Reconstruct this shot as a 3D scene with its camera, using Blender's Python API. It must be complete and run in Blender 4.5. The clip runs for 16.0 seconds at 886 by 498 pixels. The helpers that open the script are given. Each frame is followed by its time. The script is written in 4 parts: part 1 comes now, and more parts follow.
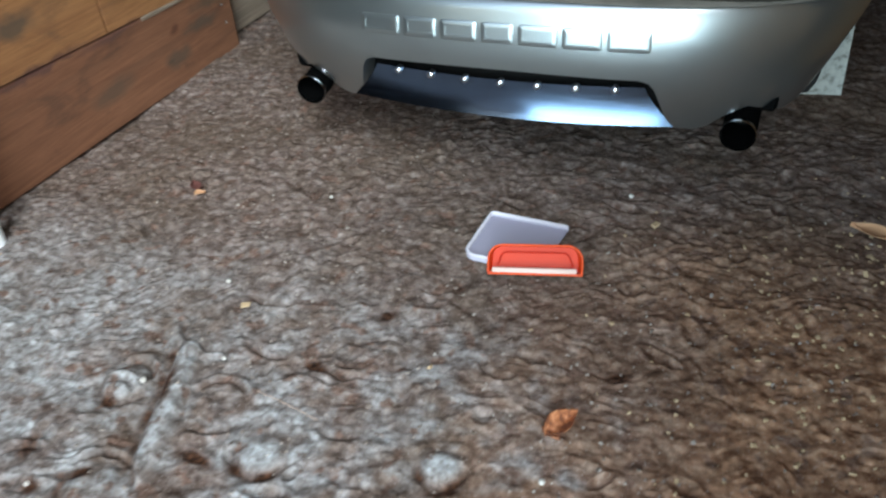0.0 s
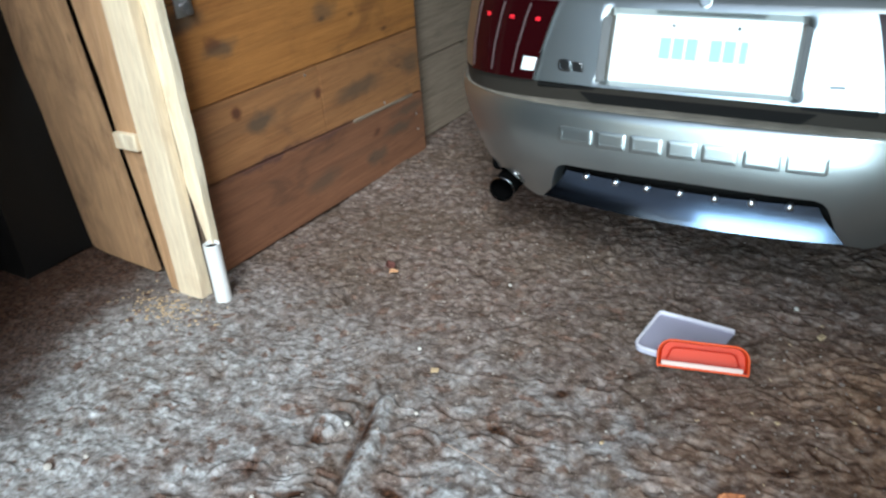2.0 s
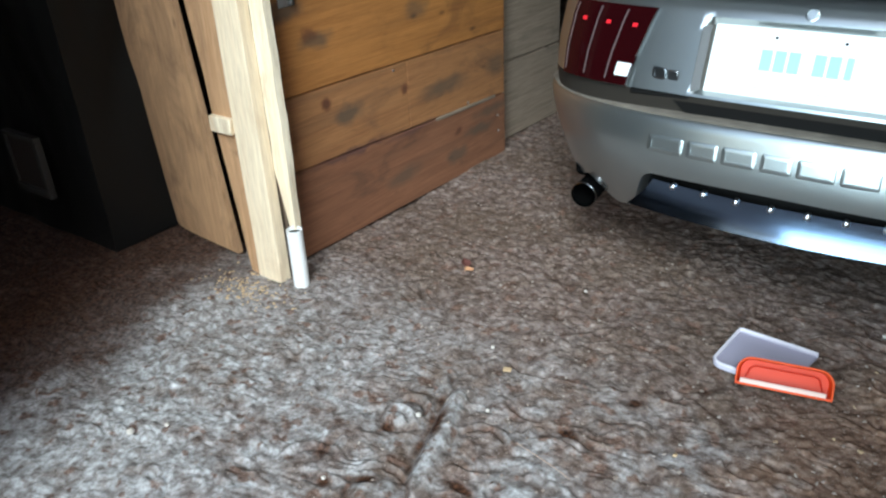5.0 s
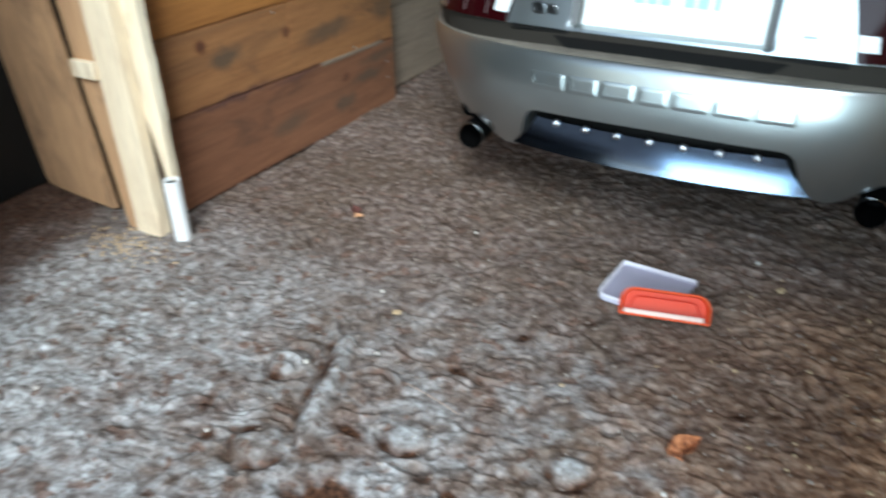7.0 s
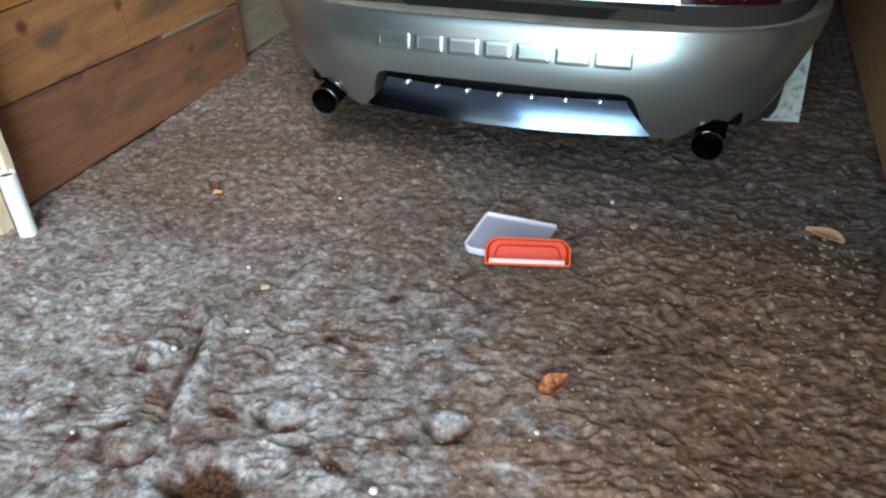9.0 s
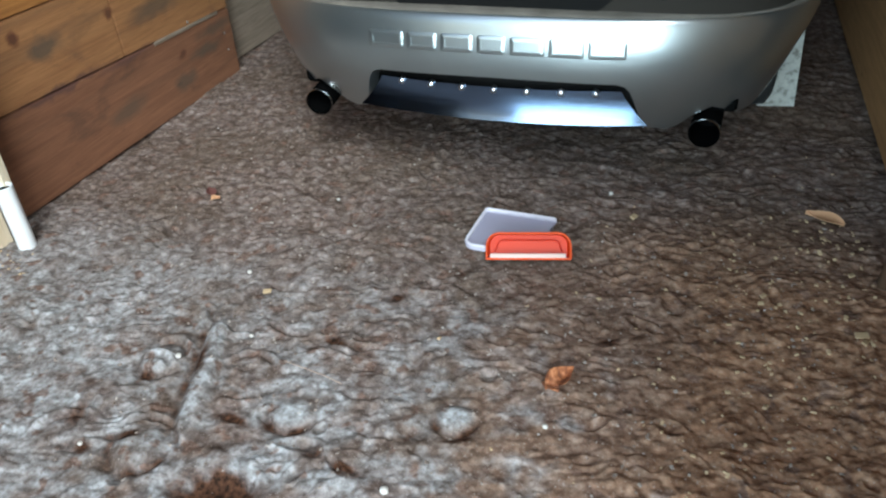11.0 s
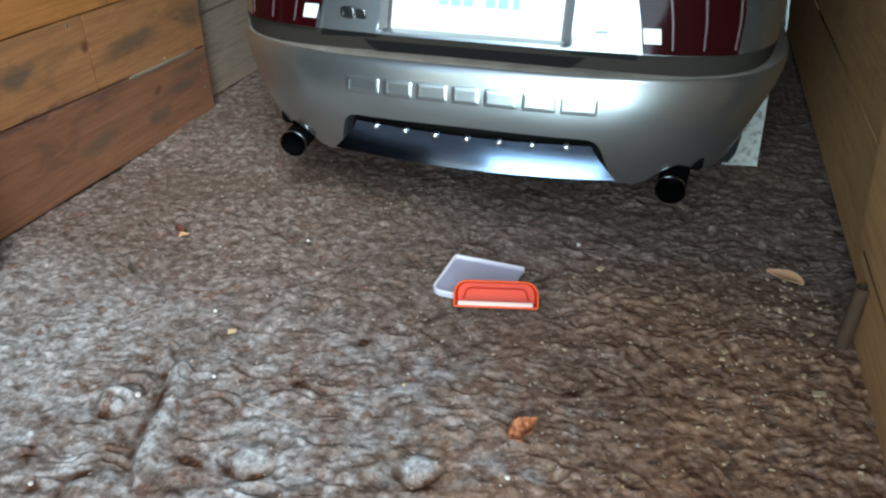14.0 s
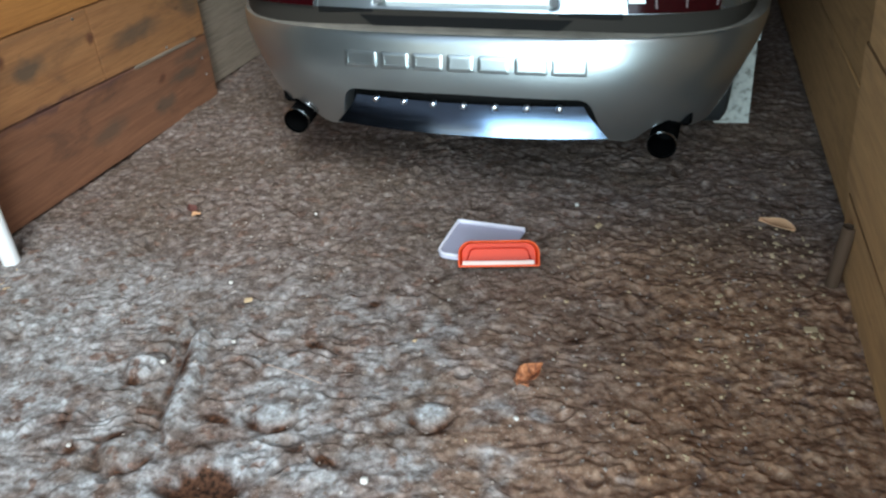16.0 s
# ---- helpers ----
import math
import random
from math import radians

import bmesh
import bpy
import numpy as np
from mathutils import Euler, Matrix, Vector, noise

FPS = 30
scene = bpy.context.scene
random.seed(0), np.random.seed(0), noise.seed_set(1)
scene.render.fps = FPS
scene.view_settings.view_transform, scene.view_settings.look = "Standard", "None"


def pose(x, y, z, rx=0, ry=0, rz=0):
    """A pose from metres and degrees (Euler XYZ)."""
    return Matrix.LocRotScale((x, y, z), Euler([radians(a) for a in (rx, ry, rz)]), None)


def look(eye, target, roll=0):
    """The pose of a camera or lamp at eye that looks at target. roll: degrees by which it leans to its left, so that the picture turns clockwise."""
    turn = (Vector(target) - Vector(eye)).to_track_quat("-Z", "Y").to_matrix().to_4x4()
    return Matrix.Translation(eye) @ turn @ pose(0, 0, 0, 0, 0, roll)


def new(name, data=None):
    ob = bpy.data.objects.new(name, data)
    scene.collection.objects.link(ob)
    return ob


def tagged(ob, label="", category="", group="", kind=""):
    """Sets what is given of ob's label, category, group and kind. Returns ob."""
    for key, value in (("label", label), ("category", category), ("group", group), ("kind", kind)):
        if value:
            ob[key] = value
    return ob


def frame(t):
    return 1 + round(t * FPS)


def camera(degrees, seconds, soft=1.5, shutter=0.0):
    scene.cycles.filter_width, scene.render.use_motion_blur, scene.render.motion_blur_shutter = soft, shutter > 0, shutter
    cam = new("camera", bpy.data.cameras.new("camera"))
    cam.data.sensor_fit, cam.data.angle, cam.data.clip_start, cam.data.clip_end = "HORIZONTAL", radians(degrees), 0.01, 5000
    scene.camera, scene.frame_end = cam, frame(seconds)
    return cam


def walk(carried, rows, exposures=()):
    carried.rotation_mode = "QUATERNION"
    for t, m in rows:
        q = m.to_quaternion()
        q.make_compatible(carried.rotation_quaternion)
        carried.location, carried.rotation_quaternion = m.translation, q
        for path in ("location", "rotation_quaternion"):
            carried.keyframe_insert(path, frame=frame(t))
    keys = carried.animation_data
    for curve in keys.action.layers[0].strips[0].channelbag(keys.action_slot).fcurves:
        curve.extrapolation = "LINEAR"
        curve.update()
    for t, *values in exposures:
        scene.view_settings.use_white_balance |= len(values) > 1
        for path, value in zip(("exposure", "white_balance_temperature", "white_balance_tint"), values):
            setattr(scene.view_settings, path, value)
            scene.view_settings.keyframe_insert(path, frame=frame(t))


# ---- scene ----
cam = camera(59.3, 16.0, 2.3, 0.5)
PATH = [
    (0, (0.55, -1.916, 1.342), (-0.052, -0.447, 0.126), -4.5),
    (0.5, (0.531, -2.093, 1.375), (-0.104, -0.632, 0.166), -5.6),
    (1, (0.556, -2.167, 1.386), (-0.115, -0.721, 0.178), -5.5),
    (1.5, (0.537, -2.181, 1.424), (-0.235, -0.695, 0.331), -4.6),
    (2, (0.505, -2.215, 1.434), (-0.432, -0.731, 0.476), -4.6),
    (2.5, (0.488, -2.218, 1.446), (-0.482, -0.755, 0.489), -2.1),
    (3, (0.451, -2.246, 1.452), (-0.601, -0.833, 0.504), -2.6),
    (5.5, (0.461, -2.269, 1.409), (-0.605, -0.86, 0.473), -2.9),
    (6, (0.444, -2.263, 1.394), (-0.605, -0.836, 0.464), -2.3),
    (6.5, (0.439, -2.279, 1.389), (-0.586, -0.854, 0.43), -2.2),
    (7, (0.51, -2.226, 1.353), (-0.335, -0.737, 0.319), -1.4),
    (7.5, (0.557, -2.202, 1.349), (-0.046, -0.632, 0.267), -1.4),
    (8, (0.568, -2.202, 1.352), (0.002, -0.628, 0.255), -1.3),
    (8.5, (0.566, -2.201, 1.361), (0.006, -0.638, 0.245), -1.5),
    (11, (0.553, -2.201, 1.361), (0.005, -0.647, 0.226), -3.8),
    (11.5, (0.556, -2.196, 1.362), (0.008, -0.643, 0.226), -4.2),
    (12, (0.554, -2.195, 1.364), (0.014, -0.637, 0.232), -3.4),
    (12.5, (0.55, -2.202, 1.366), (0.01, -0.643, 0.235), -3.2),
    (13, (0.554, -2.203, 1.361), (0.025, -0.64, 0.231), -2.4),
    (13.5, (0.545, -2.2, 1.369), (0.009, -0.616, 0.271), -1.8),
    (14, (0.552, -2.204, 1.378), (0.068, -0.57, 0.331), -0.2),
    (14.5, (0.572, -2.241, 1.353), (0.092, -0.655, 0.233), -2.3),
    (15, (0.614, -2.251, 1.335), (0.021, -0.734, 0.175), -3.4),
    (15.5, (0.61, -2.256, 1.349), (0.049, -0.693, 0.234), -2.5),
    (16, (0.591, -2.319, 1.368), (0.097, -0.707, 0.293), -3.3),
]
walk(cam, [(t, look(eye, target, roll)) for t, eye, target, roll in PATH])


# ---- world and light ----
world = bpy.data.worlds.new("sky")
scene.world = world
world.use_nodes = True
wn = world.node_tree
sky = wn.nodes.new("ShaderNodeTexSky")
sky.sky_type, sky.sun_disc = "NISHITA", False
sky.sun_elevation, sky.sun_rotation = radians(42), radians(151)
wn.links.new(sky.outputs[0], wn.nodes["Background"].inputs[0])
wn.nodes["Background"].inputs[1].default_value = 0.055

sun_data = bpy.data.lights.new("sun", "SUN")
sun_data.energy, sun_data.angle, sun_data.color = 0.82, radians(22.0), (0.75, 0.9, 0.97)
new("sun", sun_data).matrix_world = look((3.6, -7.0, 7.0), (0.0, 0.0, 0.0))

door_light = bpy.data.lights.new("doorway_sky", "AREA")
door_light.shape, door_light.size, door_light.size_y = "RECTANGLE", 1.5, 2.5
door_light.spread = radians(95)
door_light.energy, door_light.color = 7.6, (0.60, 0.84, 0.97)
new("doorway_sky", door_light).matrix_world = look((0.5, -2.56, 1.28), (0.5, 0.0, 1.28))
scene.view_settings.exposure = 2.45


# ---- materials ----
def material(name, base, rough=0.6, metal=0.0):
    m = bpy.data.materials.new(name)
    m.use_nodes = True
    b = m.node_tree.nodes["Principled BSDF"]
    b.inputs["Base Color"].default_value = (*base, 1)
    b.inputs["Roughness"].default_value = rough
    b.inputs["Metallic"].default_value = metal
    return m


def nodes_of(m):
    return m.node_tree.nodes, m.node_tree.links, m.node_tree.nodes["Principled BSDF"]


def coords(m, scale=(1, 1, 1)):
    n, l, b = nodes_of(m)
    tc, mp = n.new("ShaderNodeTexCoord"), n.new("ShaderNodeMapping")
    mp.inputs["Scale"].default_value = scale
    l.new(tc.outputs["Object"], mp.inputs[0])
    return mp.outputs[0]


def noise_fac(m, vec, scale, detail=5.0, rough=0.6, distort=0.0):
    n, l, b = nodes_of(m)
    t = n.new("ShaderNodeTexNoise")
    t.inputs["Scale"].default_value, t.inputs["Detail"].default_value = scale, detail
    t.inputs["Roughness"].default_value, t.inputs["Distortion"].default_value = rough, distort
    l.new(vec, t.inputs["Vector"])
    return t.outputs["Fac"]


def ramp(m, fac, *stops):
    n, l, b = nodes_of(m)
    r = n.new("ShaderNodeValToRGB")
    while len(r.color_ramp.elements) < len(stops):
        r.color_ramp.elements.new(0.5)
    for e, (p, c) in zip(r.color_ramp.elements, stops):
        e.position, e.color = p, (*c, 1) if len(c) == 3 else c
    l.new(fac, r.inputs[0])
    return r.outputs[0]


def mix(m, fac, a, b2, mode="MIX"):
    n, l, b = nodes_of(m)
    x = n.new("ShaderNodeMix")
    x.data_type, x.blend_type = "RGBA", mode
    for sock, v in ((x.inputs[0], fac), (x.inputs[6], a), (x.inputs[7], b2)):
        if isinstance(v, (int, float)):
            sock.default_value = v
        elif isinstance(v, tuple):
            sock.default_value = (*v, 1)
        else:
            l.new(v, sock)
    return x.outputs[2]


def bump(m, height, strength, distance, below=None):
    n, l, b = nodes_of(m)
    x = n.new("ShaderNodeBump")
    x.inputs["Strength"].default_value, x.inputs["Distance"].default_value = strength, distance
    l.new(height, x.inputs["Height"])
    if below is not None:
        l.new(below, x.inputs["Normal"])
    return x.outputs[0]


def wood(name, light, dark, knot, rough=0.75, along="y", grain=1.0, blotch=0.45):
    """Sawn timber: long grain, blotches and dark knots."""
    m = material(name, light, rough)
    n, l, b = nodes_of(m)
    sc = {"y": (9, 0.33, 9), "z": (9, 9, 0.45), "x": (0.33, 9, 9)}[along]
    info = n.new("ShaderNodeObjectInfo")
    tc, mp = n.new("ShaderNodeTexCoord"), n.new("ShaderNodeMapping")
    mp.inputs["Scale"].default_value = sc
    add = n.new("ShaderNodeVectorMath")
    add.operation = "MULTIPLY_ADD"
    l.new(info.outputs["Random"], add.inputs[0])
    add.inputs[1].default_value = (13.0, 7.0, 5.0)
    l.new(tc.outputs["Object"], add.inputs[2])
    l.new(add.outputs[0], mp.inputs[0])
    vec = mp.outputs[0]
    g = noise_fac(m, vec, 6.0, 6.0, 0.65, 0.15)
    mean = tuple((p + 2 * q) / 3 for p, q in zip(dark, light))
    col = ramp(m, g, (0.3, dark), (0.46, mean), (0.56, light), (0.78, tuple(min(1, c * 1.15) for c in light)))
    pores = noise_fac(m, vec, 22.0, 3.0, 0.6, 0.0)
    col = mix(m, 1.0, col, ramp(m, pores, (0.35, (0.86, 0.84, 0.82)), (0.6, (1.06, 1.06, 1.06))), "MULTIPLY")
    streak = noise_fac(m, vec, 1.7, 3.0, 0.55, 0.3)
    col = mix(m, ramp(m, streak, (0.55, (0, 0, 0)), (0.68, (0.3, 0.3, 0.3))), col, knot)
    mp2 = n.new("ShaderNodeMapping")
    mp2.inputs["Scale"].default_value = {"y": (3.2, 1.5, 3.2), "z": (3.2, 3.2, 1.5), "x": (1.5, 3.2, 3.2)}[along]
    l.new(add.outputs[0], mp2.inputs[0])
    blot = noise_fac(m, mp2.outputs[0], 1.6, 6.0, 0.68, 0.7)
    col = mix(m, ramp(m, blot, (0.55 - 0.2 * (blotch - 0.45), (0, 0, 0)), (0.66, (blotch,) * 3)), col, knot)
    vor = n.new("ShaderNodeTexVoronoi")
    vor.inputs["Scale"].default_value = 2.1
    l.new(mp2.outputs[0], vor.inputs["Vector"])
    kn = ramp(m, vor.outputs["Distance"], (0.03, (0.8, 0.8, 0.8)), (0.1, (0, 0, 0)))
    col = mix(m, kn, col, tuple(c * 0.55 for c in knot))
    l.new(col, b.inputs["Base Color"])
    l.new(bump(m, g, 0.35 * grain, 0.004), b.inputs["Normal"])
    return m


# plank tones go darker from the upper rows to the lowest
board_wood = wood("orange_board", (0.40, 0.168, 0.045), (0.29, 0.112, 0.03), (0.11, 0.046, 0.02), 0.62, "y")
board_mid = wood("brown_board", (0.33, 0.15, 0.058), (0.25, 0.106, 0.042), (0.085, 0.05, 0.032), 0.66, "y")
board_low = wood("dark_low_board", (0.225, 0.096, 0.048), (0.17, 0.068, 0.034), (0.06, 0.033, 0.022), 0.7, "y")


def marks(m, spots):
    """Knots and old stains at their places on the wall: y, z, half length, half height, colour, strength."""
    n, l, b = nodes_of(m)
    tc = n.new("ShaderNodeTexCoord")
    wob = n.new("ShaderNodeTexNoise")
    wob.inputs["Scale"].default_value, wob.inputs["Detail"].default_value = 14.0, 4.0
    l.new(tc.outputs["Object"], wob.inputs["Vector"])
    shift = n.new("ShaderNodeVectorMath")
    shift.operation = "MULTIPLY_ADD"
    l.new(wob.outputs["Color"], shift.inputs[0])
    shift.inputs[1].default_value = (0.0, 0.09, 0.06)
    l.new(tc.outputs["Object"], shift.inputs[2])
    for y, z, ry, rz, colour, strength in spots:
        src = b.inputs["Base Color"].links[0].from_socket
        mp = n.new("ShaderNodeMapping")
        mp.inputs["Location"].default_value = (0.0, -(y + 0.045) / ry, -(z + 0.03) / rz)
        mp.inputs["Scale"].default_value = (0.0, 1.0 / ry, 1.0 / rz)
        l.new(shift.outputs[0], mp.inputs[0])
        ln = n.new("ShaderNodeVectorMath")
        ln.operation = "LENGTH"
        l.new(mp.outputs[0], ln.inputs[0])
        fac = ramp(m, ln.outputs["Value"], (0.35, (strength,) * 3), (1.0, (0, 0, 0)))
        l.new(mix(m, fac, src, colour), b.inputs["Base Color"])


KNOT, STAIN, RUST = (0.10, 0.033, 0.016), (0.085, 0.062, 0.042), (0.09, 0.04, 0.035)
WALL_MARKS = ((-0.175, 0.50, 0.10, 0.05, STAIN, 0.8), (0.441, 0.451, 0.22, 0.05, STAIN, 0.7), (0.685, 0.178, 0.15, 0.035, STAIN, 0.75), (0.50, 0.11, 0.10, 0.045, STAIN, 0.7),
              (-0.298, 0.808, 0.11, 0.04, STAIN, 0.75), (-0.43, 0.928, 0.10, 0.05, STAIN, 0.8), (0.794, 0.241, 0.2, 0.035, STAIN, 0.65), (0.836, 0.457, 0.1, 0.07, STAIN, 0.6),
              (0.26, 0.812, 0.10, 0.05, STAIN, 0.6), (0.12, 0.136, 0.14, 0.05, STAIN, 0.6), (-0.15, 0.345, 0.32, 0.02, RUST, 0.75), (0.2, 0.32, 0.22, 0.02, RUST, 0.6),
              (-0.286, 0.57, 0.034, 0.03, KNOT, 0.95), (0.153, 0.509, 0.036, 0.026, KNOT, 0.9), (0.526, 0.215, 0.034, 0.022, KNOT, 0.9), (-0.33, 0.83, 0.04, 0.03, KNOT, 0.6))
for _m in (board_wood, board_mid, board_low):
    marks(_m, WALL_MARKS)
grey_wood = wood("weathered_board", (0.27, 0.205, 0.15), (0.2, 0.15, 0.108), (0.12, 0.09, 0.065), 0.85, "y")
dark_lath = wood("grey_lath", (0.24, 0.18, 0.13), (0.17, 0.12, 0.085), (0.1, 0.07, 0.05), 0.85, "y")
ply_wood = wood("door_plywood", (0.52, 0.31, 0.165), (0.41, 0.23, 0.115), (0.24, 0.135, 0.075), 0.7, "z", 0.6, 0.85)
post_wood = wood("pale_stud", (0.82, 0.69, 0.5), (0.77, 0.62, 0.43), (0.64, 0.48, 0.32), 0.7, "z", 0.5)
end_wood = wood("splintered_edge", (0.86, 0.76, 0.58), (0.76, 0.6, 0.4), (0.5, 0.34, 0.19), 0.85, "z", 1.4)
right_wood = wood("brown_plywood", (0.42, 0.215, 0.08), (0.34, 0.165, 0.06), (0.21, 0.1, 0.038), 0.8, "y", 0.5)
dark_wood = wood("old_barn_timber", (0.16, 0.11, 0.075), (0.1, 0.068, 0.045), (0.06, 0.04, 0.028), 0.85, "z")

paint = material("silver_paint", (0.40, 0.41, 0.41), 0.2, 0.93)
_n, _l, _b = nodes_of(paint)
_v = coords(paint)
_dust = noise_fac(paint, _v, 3.0, 6.0, 0.6)
_l.new(ramp(paint, _dust, (0.35, (0.375, 0.405, 0.40)), (0.7, (0.34, 0.365, 0.36))), _b.inputs["Base Color"])
_l.new(ramp(paint, noise_fac(paint, _v, 2.0, 2.0), (0.3, (0.27, 0.27, 0.27)), (0.7, (0.31, 0.31, 0.31))), _b.inputs["Roughness"])
_b.inputs["Coat Weight"].default_value, _b.inputs["Coat Roughness"].default_value = 0.5, 0.08
# dust plus a brown darkening for the dim ceiling mirrored in the shelf
dusty_shade_top = material("dusty_shaded_shelf", (0.06, 0.05, 0.042), 0.75)
_n, _l, _b = nodes_of(dusty_shade_top)
_l.new(ramp(dusty_shade_top, noise_fac(dusty_shade_top, coords(dusty_shade_top), 12.0, 5.0), (0.3, (0.085, 0.072, 0.057)), (0.7, (0.16, 0.137, 0.11))), _b.inputs["Base Color"])

chrome = material("polished_steel", (0.14, 0.195, 0.29), 0.12, 1.0)
_n, _l, _b = nodes_of(chrome)
_v = coords(chrome, (2.0, 2.0, 30.0))
_l.new(ramp(chrome, noise_fac(chrome, _v, 4.0, 3.0), (0.3, (0.13, 0.13, 0.13)), (0.7, (0.21, 0.21, 0.21))), _b.inputs["Roughness"])
badge_chrome = material("letter_chrome", (0.6, 0.61, 0.62), 0.3, 1.0)
badge_dark = material("badge_chrome", (0.2, 0.21, 0.22), 0.3, 1.0)
pipe_chrome = material("sooty_chrome", (0.34, 0.34, 0.35), 0.22, 1.0)
black_plastic = material("black_plastic", (0.006, 0.0055, 0.005), 0.6)
nodes_of(black_plastic)[2].inputs["Specular IOR Level"].default_value = 0.1
rubber = material("tyre_rubber", (0.02, 0.02, 0.02), 0.85)
# soot in the pipes, and black that stands for shade elsewhere
soot_shade = material("soot_and_shade", (0.003, 0.003, 0.003), 0.95)
nodes_of(soot_shade)[2].inputs["Specular IOR Level"].default_value = 0.0
red_lens = material("tail_lens_red", (0.016, 0.0014, 0.002), 0.1)
nodes_of(red_lens)[2].inputs["Specular IOR Level"].default_value = 0.16
# rib grey takes in the pale highlight along the lamp separators
rib_grey = material("lamp_rib", (0.12, 0.085, 0.085), 0.35)
# bright red that stands for glints in the lens
red_glint = material("lens_glint_red", (0.75, 0.02, 0.03), 0.25)
clear_lens = material("reversing_lens", (0.85, 0.86, 0.86), 0.15)
plate_white = material("plate_white", (0.86, 0.88, 0.86), 0.45)
plate_green = material("plate_green", (0.3, 0.64, 0.52), 0.5)
recess_overlit = material("overlit_recess_white", (0.8, 0.82, 0.8), 0.5)
cheek_grey = material("recess_side_grey", (0.14, 0.14, 0.14), 0.6)
# near black, standing for the shade in the hollow
hold_shade = material("hollow_shade", (0.006, 0.0055, 0.005), 0.8)
trim_brown = material("brown_black_trim", (0.024, 0.02, 0.016), 0.75)
for _m in (hold_shade, trim_brown):
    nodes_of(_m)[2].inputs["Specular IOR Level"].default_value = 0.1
glass_dark = material("car_glass", (0.015, 0.018, 0.02), 0.06)
pvc = material("white_pvc", (0.82, 0.83, 0.82), 0.4)
drab = material("dull_pipe", (0.075, 0.042, 0.025), 0.8)
nodes_of(drab)[2].inputs["Specular IOR Level"].default_value = 0.15
white_slab = material("pale_speckled_board", (0.6, 0.6, 0.54), 0.85)
_n, _l, _b = nodes_of(white_slab)
_v = coords(white_slab)
_l.new(ramp(white_slab, noise_fac(white_slab, _v, 40.0, 5.0), (0.36, (0.22, 0.21, 0.18)), (0.5, (0.46, 0.46, 0.41)), (0.7, (0.54, 0.54, 0.48))), _b.inputs["Base Color"])
tarp = material("black_sheeting", (0.011, 0.011, 0.0105), 0.38)
nodes_of(tarp)[2].inputs["Specular IOR Level"].default_value = 0.12
hatch_mat = material("sooty_frame", (0.03, 0.027, 0.022), 0.8)
hatch_fill = material("sooty_brown_board", (0.02, 0.012, 0.008), 0.8)
steel_dull = material("galvanised", (0.5, 0.5, 0.5), 0.35, 1.0)
leaf_orange = material("dry_leaf_orange", (0.36, 0.115, 0.04), 0.7)
_l_leaf = nodes_of(leaf_orange)
_l_leaf[1].new(ramp(leaf_orange, noise_fac(leaf_orange, coords(leaf_orange), 55.0, 4.0), (0.4, (0.16, 0.05, 0.022)), (0.55, (0.42, 0.14, 0.05)), (0.68, (0.62, 0.28, 0.14))), _l_leaf[2].inputs["Base Color"])
leaf_tan = material("dry_leaf_tan", (0.62, 0.33, 0.17), 0.7)
leaf_red = material("dry_leaf_red", (0.13, 0.045, 0.035), 0.75)
chip_mat = material("wood_shaving", (0.46, 0.32, 0.18), 0.85)
twig_mat = material("straw", (0.34, 0.23, 0.17), 0.8)
stone_mat = material("pale_stone", (0.5, 0.46, 0.41), 0.85)
grit_mat = material("grit", (0.3, 0.25, 0.21), 0.9)
_n, _l, _b = nodes_of(grit_mat)
_isl = _n.new("ShaderNodeNewGeometry")
_l.new(ramp(grit_mat, _isl.outputs["Random Per Island"], (0.0, (0.11, 0.075, 0.055)), (0.5, (0.24, 0.185, 0.15)), (0.9, (0.31, 0.255, 0.215)), (1.0, (0.42, 0.37, 0.32))), _b.inputs["Base Color"])
bag_mat = material("bag_plastic", (0.42, 0.26, 0.22), 0.5)
concrete = material("roof_lining", (0.05, 0.04, 0.032), 0.9)
lens_red = material("orange_red_lens", (0.52, 0.032, 0.005), 0.35)
nodes_of(lens_red)[2].inputs["Specular IOR Level"].default_value = 0.12
lens_white = material("frosted_lens", (0.37, 0.345, 0.42), 0.4)
nodes_of(lens_white)[2].inputs["Specular IOR Level"].default_value = 0.2
rim_pale = material("pale_lens_rim", (0.78, 0.74, 0.78), 0.3)
rim_orange = material("orange_lens_rim", (0.62, 0.07, 0.014), 0.35)
lens_edge = material("pale_lens_edge", (0.62, 0.42, 0.35), 0.5)
lens_wall = material("lilac_lens_wall", (0.56, 0.53, 0.6), 0.35)
lens_deep = material("deep_red_ridge", (0.42, 0.02, 0.006), 0.6)
for _m in (lens_deep, rim_orange):
    nodes_of(_m)[2].inputs["Specular IOR Level"].default_value = 0.08

dirt = material("dusty_dirt", (0.25, 0.2, 0.16), 0.95)
_n, _l, _b = nodes_of(dirt)
_v = coords(dirt)
_big = noise_fac(dirt, _v, 2.0, 3.0, 0.5, 0.2)
_patch = noise_fac(dirt, _v, 11.0, 3.0, 0.5, 0.1)
_mid = noise_fac(dirt, _v, 30.0, 2.0, 0.5, 0.0)
_fine = noise_fac(dirt, _v, 85.0, 2.0, 0.5, 0.0)
_grain = noise_fac(dirt, _v, 175.0, 3.0, 0.7)
_c = ramp(dirt, _mid, (0.34, (0.165, 0.113, 0.092)), (0.47, (0.23, 0.168, 0.143)), (0.56, (0.272, 0.206, 0.178)), (0.68, (0.345, 0.278, 0.248)))
